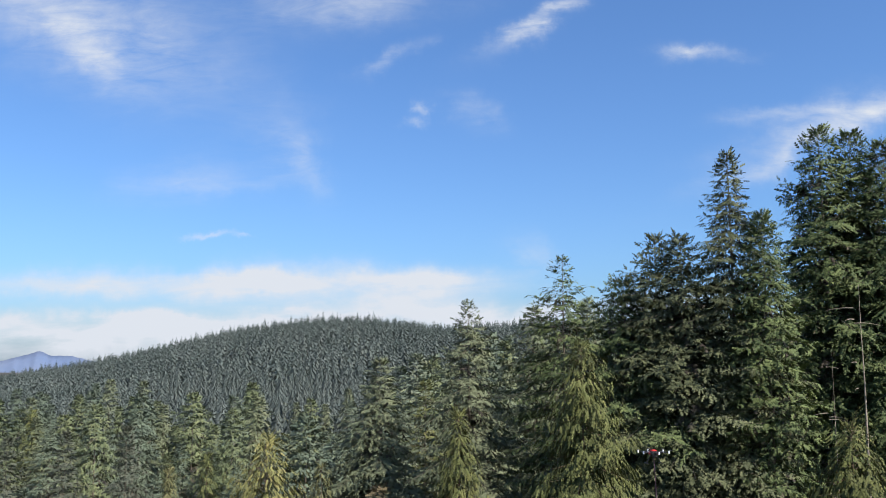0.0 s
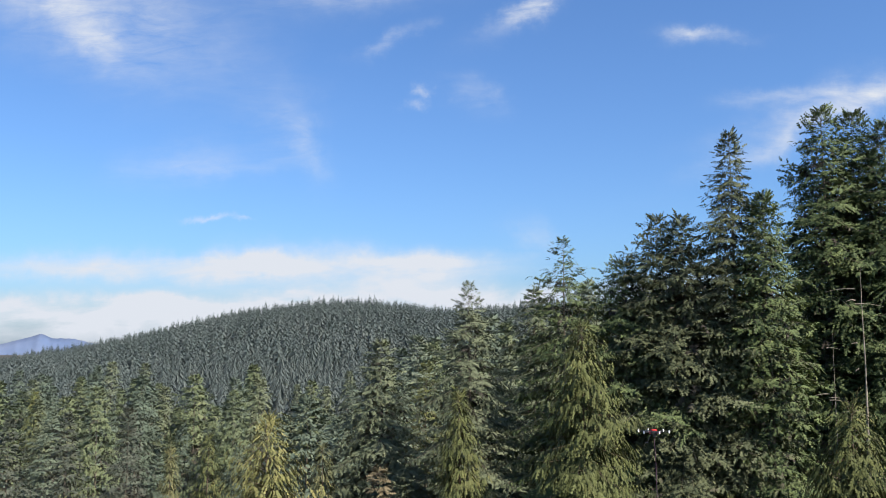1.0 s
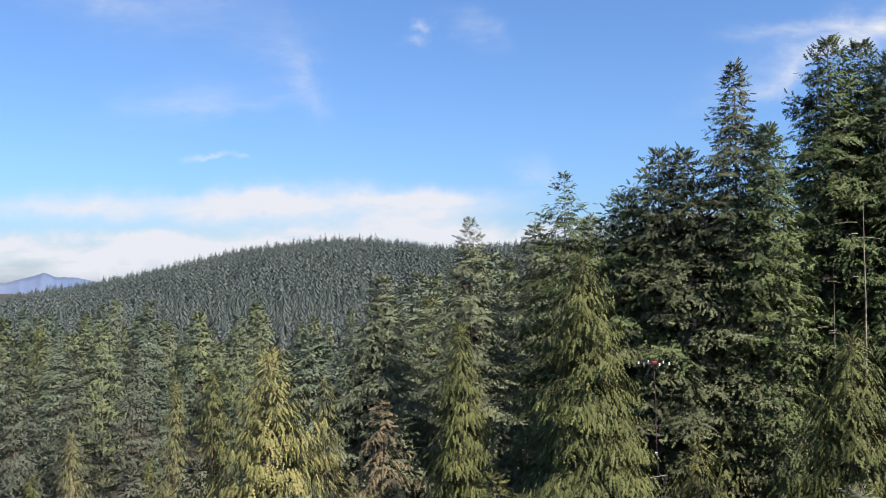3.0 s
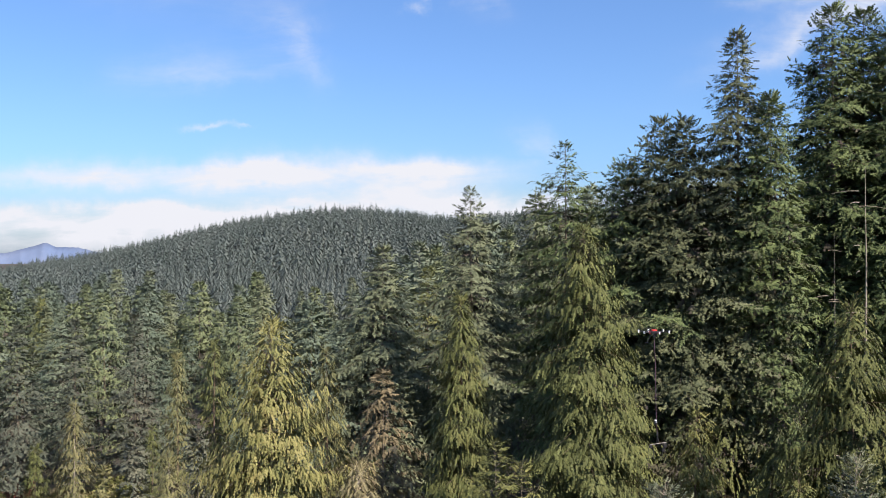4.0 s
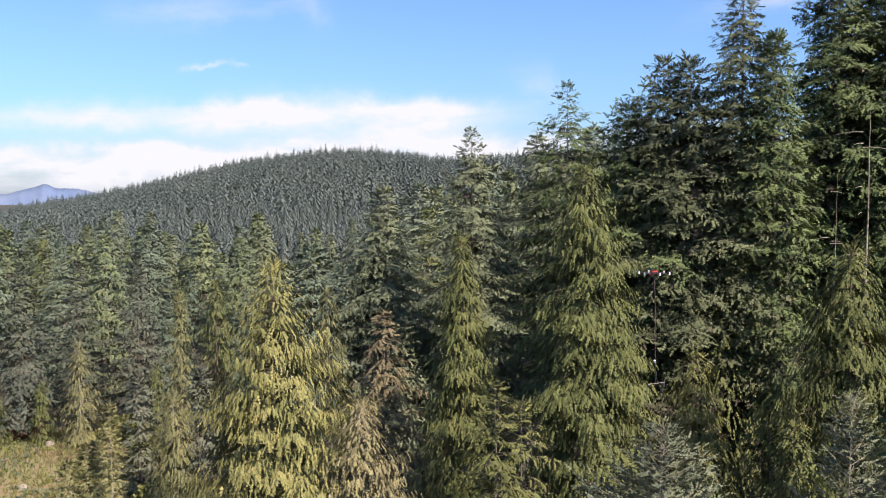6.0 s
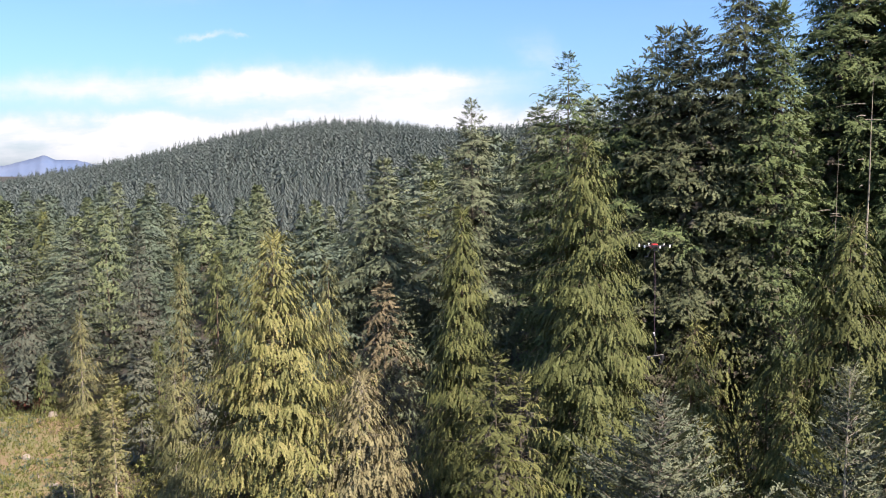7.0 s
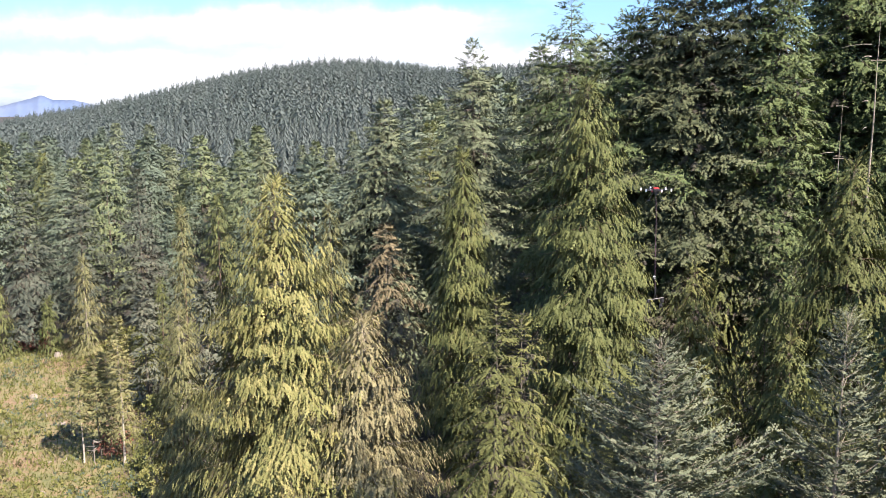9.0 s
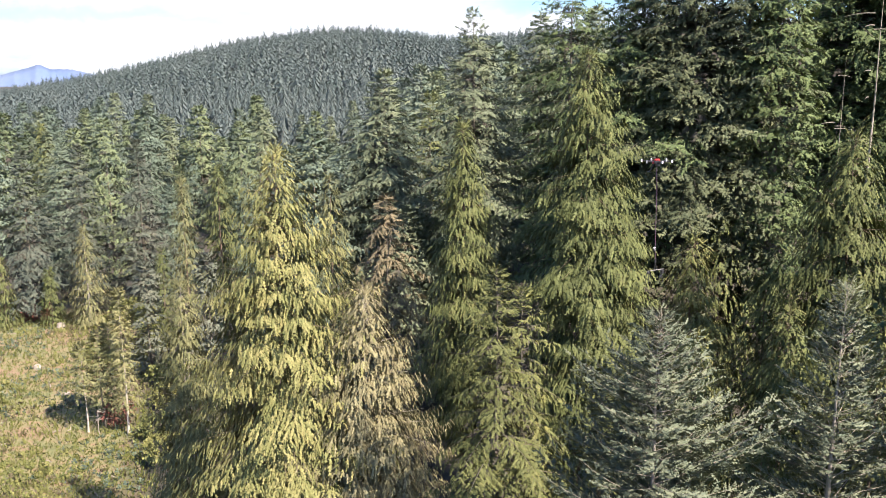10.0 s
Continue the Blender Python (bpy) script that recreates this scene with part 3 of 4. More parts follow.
conifer("fir_tree", 28.3, 59.0, 52.9, 2.91, 7.7, "dense", FIR_DARK, BARK_GREY, "tall dark fir in a tight clump", 0.5, 300, 0.31, 0.47, seed=36, dead_below=0.3, kind="fir")
conifer("fir_tree", 29.5, 57.0, 51.7, 3.53, 6.7, "dense", FIR_DARK, BARK_GREY, "tall dark fir in a tight clump", 0.5, 300, 0.31, 0.47, seed=37, dead_below=0.3, kind="fir")
conifer("fir_tree", 11.6, 56.0, 42.2, 3.09, 5.1, "dense", FIR_DARK, BARK_GREY, "bushy round-topped green fir", 0.45, 300, 0.265, 0.44, seed=38, ragged=0.4, kind="fir", dead_below=0.6)
conifer("fir_tree", 11.0, 80.0, 46.7, 3.90, 9.5, "fir", FIR_DARK, BARK_GREY, "fir with a sparse open tip above a full crown", 0.3, 250, 0.32, 0.46, seed=39, thin_from=0.35)
conifer("fir_tree", 9.8, 95.0, 43.0, 2.78, 5.8, "fir", FOREST_GREY_HAZE, BARK_GREY, "slim grey-green fir standing among others", 0.3, 190, 0.44, 0.66, seed=40)
conifer("fir_tree", 15.8, 95.0, 43.8, 2.47, 6.6, "fir", FOREST_GREY_HAZE, BARK_GREY, "slim grey-green fir standing among others", 0.3, 190, 0.44, 0.66, seed=41)
conifer("fir_tree", 2.5, 84.4, 42.9, 4.09, 11.2, "fir", FOREST_GREY_HAZE, BARK_GREY, "tall grey-green fir with a pointed open tip", 0.3, 260, 0.34, 0.5, seed=42, thin_from=0.18)
conifer("fir_tree", -6.6, 92.4, 37.3, 4.48, 10.1, "fir", FOREST_GREY_HAZE, BARK_GREY, "broad grey-green fir with a blunt top", 0.3, 260, 0.42, 0.65, seed=43)
conifer("fir_tree", -1.9, 95.4, 35.0, 2.78, 10.1, "fir", CEDAR_GREEN, BARK_GREY, "yellow-green conifer between two taller firs", 0.3, 190, 0.36, 0.48, seed=44)
conifer("hemlock_tree", -5.2, 72.4, 27.0, 2.9, 7.4, "hemlock", DYING, BARK_GREY, "browning hemlock with thin drooping branches", 0.2, 150, 0.40, 0.60, seed=45)
conifer("cedar_tree", -10.7, 78.4, 27.9, 1.93, 6.2, "cedar", CEDAR_OLIVE, BARK_RED, "narrow yellow-green cedar behind a larger cedar", 0.15, 170, 0.36, 0.55, seed=46, ragged=0.16)

# trees round the clearing
conifer("fir_tree", -63.0, 128.4, 26.1, 3.99, 15.3, "fir", FIR_BLUE, BARK_GREY, "large dark fir at the clearing's far edge", 0.1, 210, 0.48, 0.70, seed=51)
conifer("fir_tree", -56.3, 132.4, 26.8, 4.12, 16.8, "fir", FIR_BLUE, BARK_GREY, "large dark fir at the clearing's far edge", 0.1, 210, 0.48, 0.70, seed=52)
conifer("fir_tree", -46.5, 130.4, 27.7, 4.06, 17.4, "fir", FIR_BLUE, BARK_GREY, "large dark fir at the clearing's far edge", 0.1, 210, 0.48, 0.70, seed=53)
conifer("cedar_tree", -53.0, 124.4, 15.0, 3.22, 11.0, "cedar", CEDAR_OLIVE, BARK_PALE, "young yellow-green cedar with pale leaning stems", 0.05, 140, 0.48, 0.65, seed=54, ragged=0.16)
conifer("cedar_tree", -32.1, 104.4, 24.5, 2.30, 11.0, "cedar", CEDAR_OLIVE, BARK_RED, "narrow yellowish cedar at the clearing's edge", 0.1, 180, 0.42, 0.6, seed=55, ragged=0.16)
conifer("fir_tree", -26.2, 92.4, 18.0, 1.08, 5.6, "fir", FIR_BLUE, BARK_GREY, "small dark blue-green fir", 0.08, 110, 0.60, 0.90, seed=56)
conifer("cedar_tree", -29.8, 112.4, 25.2, 2.04, 7.4, "cedar", CEDAR_GREEN, BARK_RED, "green cedar among darker firs", 0.1, 150, 0.45, 0.62, seed=57, ragged=0.16)
conifer("fir_tree", -37.3, 104.4, 14.4, 1.49, 6.6, "fir", FIR_BLUE, BARK_GREY, "small dark blue-green fir", 0.06, 100, 0.60, 0.90, seed=58)
conifer("cedar_tree", -39.8, 118.4, 13.2, 1.23, 4.4, "cedar", CEDAR_GREEN, BARK_RED, "young green cedar at the clearing's edge", 0.06, 120, 0.45, 0.6, seed=59, ragged=0.16)
conifer("cedar_tree", -58.6, 124.4, 9.1, 1.77, 6.0, "cedar", CEDAR_GREEN, BARK_RED, "young green cedar at the clearing's edge", 0.04, 120, 0.45, 0.6, seed=60, ragged=0.16)
conifer("cedar_tree", -65.5, 124.4, 10.8, 2.42, 7.7, "cedar", CEDAR_GREEN, BARK_RED, "young green cedar at the clearing's edge", 0.04, 120, 0.45, 0.6, seed=61, ragged=0.16)
conifer("fir_tree", -33.3, 85.3, 16.0, 1.30, 13.0, "fir", CEDAR_OLIVE, BARK_PALE, "thin fir with a bare pale trunk in the clearing", 0.22, 120, 0.42, 0.6, seed=62, thick=0.13)
conifer("fir_tree", -37.9, 86.0, 10.0, 1.30, 5.0, "fir", CEDAR_OLIVE, BARK_PALE, "small fir with a bare pale lower trunk", 0.42, 60, 0.45, 0.6, seed=63, thick=0.11)
conifer("fir_tree", -36.3, 86.5, 11.1, 1.35, 6.0, "fir", CEDAR_OLIVE, BARK_GREY, "small sparse fir in the clearing", 0.3, 75, 0.45, 0.6, seed=64, thick=0.1)
conifer("fir_tree", -36.2, 89.0, 11.2, 1.35, 6.0, "fir", CEDAR_OLIVE, BARK_GREY, "small sparse fir in the clearing", 0.15, 80, 0.45, 0.6, seed=65, thick=0.1)


# unseen firs added towards the sun, to shade the trees on the right
SHADE_FIR = "tall dark fir added out of view to cast shade"
for fx, fy, ft, fs in ((31.0, 42.0, 37.0, 81), (26.0, 34.0, 35.0, 82), (20.5, 27.0, 42.0, 83)):
    conifer("fir_tree", fx, fy, ft, 3.4, 8.0, "dense", FIR_DARK, BARK_GREY, SHADE_FIR, 0.2, 170, 0.5, 0.75, seed=fs, kind="fir_far")


def dead_trunk(x, y, top, thick, label, seed):
    tree = new("dead_tree")
    tree.matrix_basis = pose(x, y, float(ground_z(x, y)) - 0.1)
    tagged(tree, label, "dead tree")
    h = top - float(ground_z(x, y))
    tv, tf = trunk_arrays(h, thick, 0.01, seed)
    piece("trunk", mesh_of("trunk", tv, tf, BARK_DEAD, True), tree)
    rng = np.random.default_rng(seed)
    n = 14
    s = np.linspace(0, 1, 5)
    az, zz, ln = rng.uniform(0, 6.28, n), h * rng.uniform(0.55, 0.98, n), rng.uniform(0.4, 1.8, n)
    p = np.stack([np.sin(az)[:, None] * ln[:, None] * s, np.cos(az)[:, None] * ln[:, None] * s, zz[:, None] + ln[:, None] * (0.1 * s - 0.2 * s ** 2)], -1)
    for one in p:
        lv, lf = tubes(one[None], 0.035 * (1 - 0.8 * s)[None], 3)
        piece("branch", mesh_of("branch", lv, lf, BARK_DEAD), tree)
    return tree


dead_trunk(25.0, 53.0, 41.9, 0.36, "bare pale dead trunk among tall dark firs", 71)
dead_trunk(23.6, 54.0, 38.2, 0.18, "thin bare grey trunk among tall dark firs", 72)
dead_trunk(-36.6, 85.6, 3.2, 0.09, "short broken reddish snag in the grassy clearing", 73)


# ---------------------------------------------------------------- forest of the middle distance
def forest_models():
    """A few trees of each look, to be repeated through the forest."""
    made = []
    looks = [
        ("fir_tree", "fir", "fir_far", FOREST_GREEN_HAZE, BARK_GREY, 5.0, "dark green fir in the dense forest"),
        ("fir_tree", "fir", "fir_far", FOREST_GREY_HAZE, BARK_GREY, 4.6, "grey-green fir in the dense forest"),
        ("fir_tree", "fir", "fir_far", FOREST_BLUE_HAZE, BARK_GREY, 4.2, "blue-green fir in the dense forest"),
        ("fir_tree", "fir", "fir_far", FOREST_GREY_HAZE, BARK_GREY, 3.8, "slim grey-green fir in the dense forest"),
        ("hemlock_tree", "hemlock", "fir_far", FOREST_GREEN_HAZE, BARK_GREY, 4.6, "dark drooping hemlock in the dense forest"),
        ("fir_tree", "fir", "fir_far", FOREST_BLUE_HAZE, BARK_GREY, 5.0, "broad blue-green fir in the dense forest"),
        ("cedar_tree", "cedar", "cedar_far", CEDAR_GREEN, BARK_RED, 3.8, "green cedar among the forest's firs"),
    ]
    for fine in (True, False):
        row = []
        for i, (name, style, kind, leaf, wood, radius, label) in enumerate(looks):
            tree = new(name)
            tagged(tree, label, "tree", "forest trees")
            h = 27.0
            tv, tf = trunk_arrays(h, 0.3, 0, 300 + i, 6)
            piece("trunk", mesh_of("trunk", tv, tf, wood, True), tree)
            _, _, crown, dead = crown_arrays(style, h, radius * 0.78, 9.5, 0.12, 220 if fine else 140, 0.48 if fine else 0.78, 0.64 if fine else 1.08, 300 + i, 0, 0.4, kind)
            piece("crown", mesh_of("crown", crown[0], crown[1], leaf, True, crown[2]), tree)
            # dark inner twigs imitate the shade within the crown
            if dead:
                tagged(piece("dead_wood", mesh_of("dead_wood", dead[0], dead[1], DEAD_SHADE_TWIG, True, dead[2]), tree), "dark dead twigs, the inner ones standing in for crown shade", kind="stuff")
            row.append(tree)
        made.append(row)
    return made


HEROES = [o.matrix_basis.translation.copy() for o in scene.objects if o.parent is None and o.name.split(".")[0].endswith("_tree")]


def free_of_heroes(x, y, gap):
    return all((x - p.x) ** 2 + (y - p.y) ** 2 > gap * gap for p in HEROES)


def in_clearing(x, y):
    return y < 134 and x < -0.345 * y + 1.5


def plant_forest():
    models = forest_models()
    used = set()
    rng = np.random.default_rng(5)
    spots = []
    for _ in range(9000):
        d = 62 + 270 * rng.uniform() ** 0.75
        side = rng.uniform(-0.66, 0.66)
        x, y = side * d, d
        near = 84 if side > -0.2 else (96 if side > -0.34 else 134)
        if side > 0.1:
            near = 70
        if d < near or in_clearing(x, y) or not free_of_heroes(x, y, 4.0):
            continue
        room = 6.2 + d * 0.013
        if any((x - a) ** 2 + (y - b) ** 2 < room * room for a, b in spots):
            continue
        spots.append((x, y))
        if len(spots) >= 250:
            break
    for x, y in sorted(spots, key=lambda p: p[1]):
        row = models[0] if y < 165 else models[1]
        i = int(rng.integers(0, len(row) - 1)) if rng.uniform() > 0.03 else len(row) - 1
        g = float(ground_z(x, y)) - 0.2
        tall = rng.uniform(0.66, 1.14) * (1.0 + 0.16 * float(smooth_step(-0.14, 0.0, x / y)))
        m = pose(x, y, g, 0, 0, rng.uniform(0, 360)) @ Matrix.Diagonal((tall * rng.uniform(0.85, 1.15), tall * rng.uniform(0.85, 1.15), tall, 1))
        if row[i] in used:
            copy_thing(row[i], m).matrix_basis = m
        else:
            row[i].matrix_basis = m
            used.add(row[i])


plant_forest()


def far_forest(name, rows_from, rows_to, step, seed, clumps, label, mat):
    """The far woods: thousands of small crowns on the hill, one mesh."""
    rng = np.random.default_rng(seed)
    xs, ys = [], []
    y = rows_from
    while y < rows_to:
        half = 0.60 * y + 20
        n = int(2 * half / step)
        x = (np.arange(n) + rng.uniform(0.05, 0.95, n)) * step - half
        xs.append(x)
        ys.append(y + rng.uniform(-0.45, 0.45, n) * step)
        y += step
    x, y = np.concatenate(xs), np.concatenate(ys)
    h = rng.uniform(15, 25, len(x)) * rng.uniform(0.85, 1.1, len(x))
    g = ground_z(x, y)
    n = len(x)
    u = (np.arange(clumps)[None] + rng.uniform(0, 1, (n, clumps))) / clumps
    az = np.arange(clumps)[None] * 2.4 + rng.uniform(0, 6.28, (n, 1)) + rng.normal(0, 0.3, (n, clumps))
    r = (0.15 + 0.06 * rng.uniform(0, 1, (n, 1))) * h[:, None] * (1 - np.exp(-2.0 * u)) * 1.1 * rng.uniform(0.75, 1.15, (n, clumps)) + 0.12
    z = h[:, None] * (1 - 0.85 * u)
    out = np.stack([np.sin(az), np.cos(az)], -1)
    wide = (11.0 / clumps + 0.02) * r + 0.14
    root = np.stack([x[:, None] + 0.1 * r * out[..., 0], y[:, None] + 0.1 * r * out[..., 1], g[:, None] + z + 0.4 + 0.45 * r], -1)
    tip = np.stack([x[:, None] + out[..., 0] * r, y[:, None] + out[..., 1] * r, g[:, None] + z - 0.35 * r], -1)
    side = np.stack([out[..., 1], -out[..., 0], 0 * az], -1) * wide[..., None]
    v = np.stack([root, tip + side, tip - side], 2).reshape(-1, 3)
    f = np.arange(len(v)).reshape(-1, 3)
    face_out = np.stack([out[..., 0], out[..., 1], 0.6 + 0 * az], -1)
    normals = np.stack([face_out, face_out, face_out], 2)
    normals = unit(normals.reshape(-1, 3) + np.repeat(rng.normal(0, 0.22, (len(v) // 3, 3)), 3, axis=0))
    ob = new(name, mesh_of(name, v, f, mat, True, normals))
    tagged(ob, label, "forest", kind="stuff")


far_forest("hill_forest", 315, 560, 7.8, 81, 75, "dense dark conifer forest in the valley", FIR_HILL_HAZE)
far_forest("hill_forest", 560, 1110, 8.2, 82, 32, "dense conifer forest on a distant hill", FIR_HILL_HAZE)


# ---------------------------------------------------------------- far mountains
def make_mountains():
    m, tr, bsdf = material("haze-blue distant rock")
    # the rock's blue is distance haze put into its base colour
    col = ramp(tr, noise_fac(tr, 0.004, 6, 0.6), [(0.35, (0.06, 0.098, 0.180)), (0.65, (0.10, 0.135, 0.21))])
    link(tr, col, bsdf.inputs["Base Color"])
    bsdf.inputs["Roughness"].default_value = 1.0
    at = np.array([-0.80, -0.62, -0.53, -0.505, -0.486, -0.474, -0.461, -0.448, -0.425, -0.405, -0.36, -0.30])
    up = np.array([0.002, 0.006, 0.002, 0.0023, 0.0074, 0.0100, 0.0144, 0.0087, 0.0087, 0.0036, -0.004, -0.01])
    d = 4300.0
    side = np.linspace(-0.8, -0.3, 160)
    rng = np.random.default_rng(4)
    crest = np.interp(side, at, up) + rng.normal(0, 0.00025, 160)
    depth = np.array([0.0, 0.35, 0.7, 1.0, 1.35])
    height = np.array([0.0, 0.4, 0.78, 1.0, 0.0])
    foot = -60.0
    verts = []
    for k, (q, hh) in enumerate(zip(depth, height)):
        yy = d - 250 + 250 * q
        zz = foot + (37 + crest * d - foot) * hh + (rng.normal(0, 3.5, 160) if 0 < k < 3 else 0)
        verts.append(np.c_[side * yy, np.full(160, yy), zz])
    i, j = np.meshgrid(np.arange(4), np.arange(159), indexing="ij")
    a = i * 160 + j
    f = np.stack([a, a + 1, a + 161, a + 160], -1).reshape(-1, 4)
    ob = new("backdrop_mountains", mesh_of("mountains", np.vstack(verts), f, m, True))
    tagged(ob, "blue hazy mountain ridge on the horizon", "mountain", kind="structure")


make_mountains()


# ---------------------------------------------------------------- the clearing
def clearing_points(n, seed, y0=52.0, y1=131.0):
    rng = np.random.default_rng(seed)
    y = rng.uniform(y0, y1, n)
    x = -0.36 * y - 0.42 * y * rng.uniform(0, 1, n)
    return x, y, rng


def make_grass():
    x, y, rng = clearing_points(22000, 91)
    at = np.c_[x, y, ground_z(x, y) - 0.02]
    n = len(x)
    head = np.c_[rng.normal(0, 0.45, n), rng.normal(0, 0.45, n), np.ones(n)]
    v, f, _ = scatter("tuft", at, head, rng.normal(0, 1, (n, 3)), rng.uniform(0.25, 0.75, n), rng)
    tagged(new("grass", mesh_of("grass", v, f, GRASS)), "dry and green grass tufts over the clearing", "grass", kind="stuff")


def make_low_shrubs(name, count, seed, size, mat, label):
    x, y, rng = clearing_points(count * 3, seed)
    clump = np.sin(x * 0.21 + seed) * np.sin(y * 0.17 + 2 * seed) + rng.normal(0, 0.3, len(x))
    keep = np.argsort(-clump)[:count]
    x, y = x[keep], y[keep]
    per = 5
    r = np.repeat(rng.uniform(0.5, 1.2, count) * size, per)
    k = np.repeat(np.arange(count), per)
    out = unit(np.c_[rng.normal(0, 1, (count * per, 2)), np.abs(rng.normal(0.5, 0.5, count * per))])
    at = np.c_[x[k], y[k], ground_z(x, y)[k]] + out * (r * 0.45)[:, None]
    v, f, _ = scatter("leaf", at, out + np.array([0, 0, 0.4]), rng.normal(0, 1, (len(k), 3)), r * rng.uniform(0.7, 1.2, len(k)), rng)
    tagged(new(name, mesh_of(name, v, f, mat)), label, "shrubs", kind="stuff")


make_grass()
make_low_shrubs("low_shrubs", 2600, 92, 0.42, SHRUB_LEAF, "low green shrubs in the clearing")
make_low_shrubs("tree_seedlings", 900, 93, 0.42, FOREST_BLUE_HAZE, "young bluish conifer seedlings in the clearing")
make_low_shrubs("dry_bracken", 1700, 94, 0.4, DYING, "rust-brown dry bracken in the clearing")


def bush(name, x, y, tall, wide, leaf, label, seed, leaves=420):
    """A leafy bush on several stems."""
    rng = np.random.default_rng(seed)
    thing = new(name)
    thing.matrix_basis = pose(x, y, float(ground_z(x, y)) - 0.05)
    tagged(thing, label, "bush")
    s = np.linspace(0, 1, 5)
    for _ in range(6):
        a, w = rng.uniform(0, 6.28), wide * rng.uniform(0.3, 0.8)
        p = np.c_[np.sin(a) * w * s ** 1.3, np.cos(a) * w * s ** 1.3, tall * rng.uniform(0.6, 0.9) * s]
        v, f = tubes(p[None], (0.05 * (1 - 0.8 * s))[None], 4)
        piece("stem", mesh_of("stem", v, f, BARK_GREY, True), thing)
    q = unit(rng.normal(0, 1, (leaves, 3))) * (rng.uniform(0.35, 1, leaves) ** 0.6)[:, None]
    lump = 1 + 0.25 * np.sin(q[:, :1] * 5 + seed) * np.cos(q[:, 1:2] * 4)
    at = q * lump * np.array([wide, wide, tall * 0.48]) + np.array([0, 0, tall * 0.55])
    v, f, _ = scatter("leaf", at, q + rng.normal(0, 0.6, (leaves, 3)), rng.normal(0, 1, (leaves, 3)), rng.uniform(0.3, 0.6, leaves) * max(0.6, wide / 2), rng)
    piece("crown", mesh_of("crown", v, f, leaf), thing)
    return thing


bush("maple_bush", -62.2, 127.6, 3.0, 2.0, RED_LEAF, "red-leaved maple bush at the clearing's edge", 95)
bush("maple_bush", -35.2, 87.5, 2.6, 1.8, RED_LEAF, "reddish twiggy bush below thin firs", 96, 200)
for bx, by, bt, bw, bl, bs in ((-67.0, 127.0, 4.2, 2.6, SHRUB_LEAF, 97), (-48.5, 126.5, 3.6, 2.4, SHRUB_LEAF, 98), (-44.0, 124.0, 3.0, 2.2, SHRUB_LEAF, 99),
                               (-41.0, 117.0, 3.2, 2.2, SHRUB_LEAF, 100), (-38.0, 112.0, 2.8, 2.0, SHRUB_LEAF, 101), (-34.0, 100.0, 3.0, 2.0, SHRUB_LEAF, 102),
                               (-31.5, 92.0, 2.8, 1.8, SHRUB_LEAF, 103), (-30.0, 84.0, 2.6, 1.8, SHRUB_LEAF, 104), (-27.0, 78.0, 2.8, 2.0, SHRUB_LEAF, 105)):
    bush("green_bush", bx, by, bt, bw, bl, "green leafy bush at the clearing's edge", bs)


def fallen_log(x, y, length, thick, turn, seed):
    rng = np.random.default_rng(seed)
    s = np.linspace(-0.5, 0.5, 6)
    p = np.c_[s * length, 0.08 * np.sin(s * 5 + seed), np.full(6, thick * 0.7) + 0.03 * rng.normal(0, 1, 6)]
    v, f = tubes(p[None], (thick * (1 - 0.25 * (s + 0.5)))[None], 7)
    ob = new("fallen_log", mesh_of("fallen_log", v, f, BARK_DEAD, True))
    ob.matrix_basis = pose(x, y, float(ground_z(x, y)), 0, 0, turn)
    tagged(ob, "grey weathered fallen log lying in dry grass", "log", "logs in the clearing")


_x, _y, _rng = clearing_points(26, 107, 70, 127)
for i in range(26):
    fallen_log(float(_x[i]), float(_y[i]), float(_rng.uniform(0.6, 2.6)), float(_rng.uniform(0.04, 0.10)), float(_rng.uniform(0, 180)), 110 + i)


def stump(x, y, tall, thick, seed):
    bm = bmesh.new()
    bmesh.ops.create_cone(bm, cap_ends=True, segments=11, radius1=thick * 1.35, radius2=thick, depth=tall)
    rng = np.random.default_rng(seed)
    for v in bm.verts:
        v.co += Vector(rng.normal(0, 0.05, 3))
        v.co.z += tall / 2
    bmesh.ops.bevel(bm, geom=[e for e in bm.edges], offset=0.02, segments=1, affect="EDGES")
    me = bpy.data.meshes.new("stump")
    bm.to_mesh(me)
    bm.free()
    me.materials.append(BARK_DEAD)
    ob = new("tree_stump", me)
    ob.matrix_basis = pose(x, y, float(ground_z(x, y)) - 0.08)
    tagged(ob, "weathered grey tree stump in the clearing", "stump")


stump(-57.3, 124.0, 0.9, 0.5, 141)
stump(-52.0, 105.0, 0.6, 0.4, 142)
stump(-44.5, 96.0, 0.5, 0.35, 143)


# ---------------------------------------------------------------- the hovering drone and its hanging tool
CARBON = plain("black carbon fibre", (0.018, 0.018, 0.02), 0.4)
ALLOY = plain("bare grey metal", (0.45, 0.45, 0.46), 0.35, 0.9)
WHITE_PLASTIC = plain("white plastic", (0.7, 0.7, 0.7), 0.5)
RED_PLASTIC = plain("red plastic", (0.45, 0.03, 0.03), 0.45)
ROPE = plain("dark purple cord", (0.06, 0.03, 0.05), 0.8)


def rounded_box(sx, sy, sz, m=Matrix(), bevel=0.15):
    bm = bmesh.new()
    bmesh.ops.create_cube(bm, size=1)
    bmesh.ops.scale(bm, vec=(sx, sy, sz), verts=bm.verts)
    bmesh.ops.bevel(bm, geom=[e for e in bm.edges], offset=bevel * min(sx, sy, sz), segments=2, affect="EDGES")
    bmesh.ops.transform(bm, matrix=m, verts=bm.verts)
    return bm


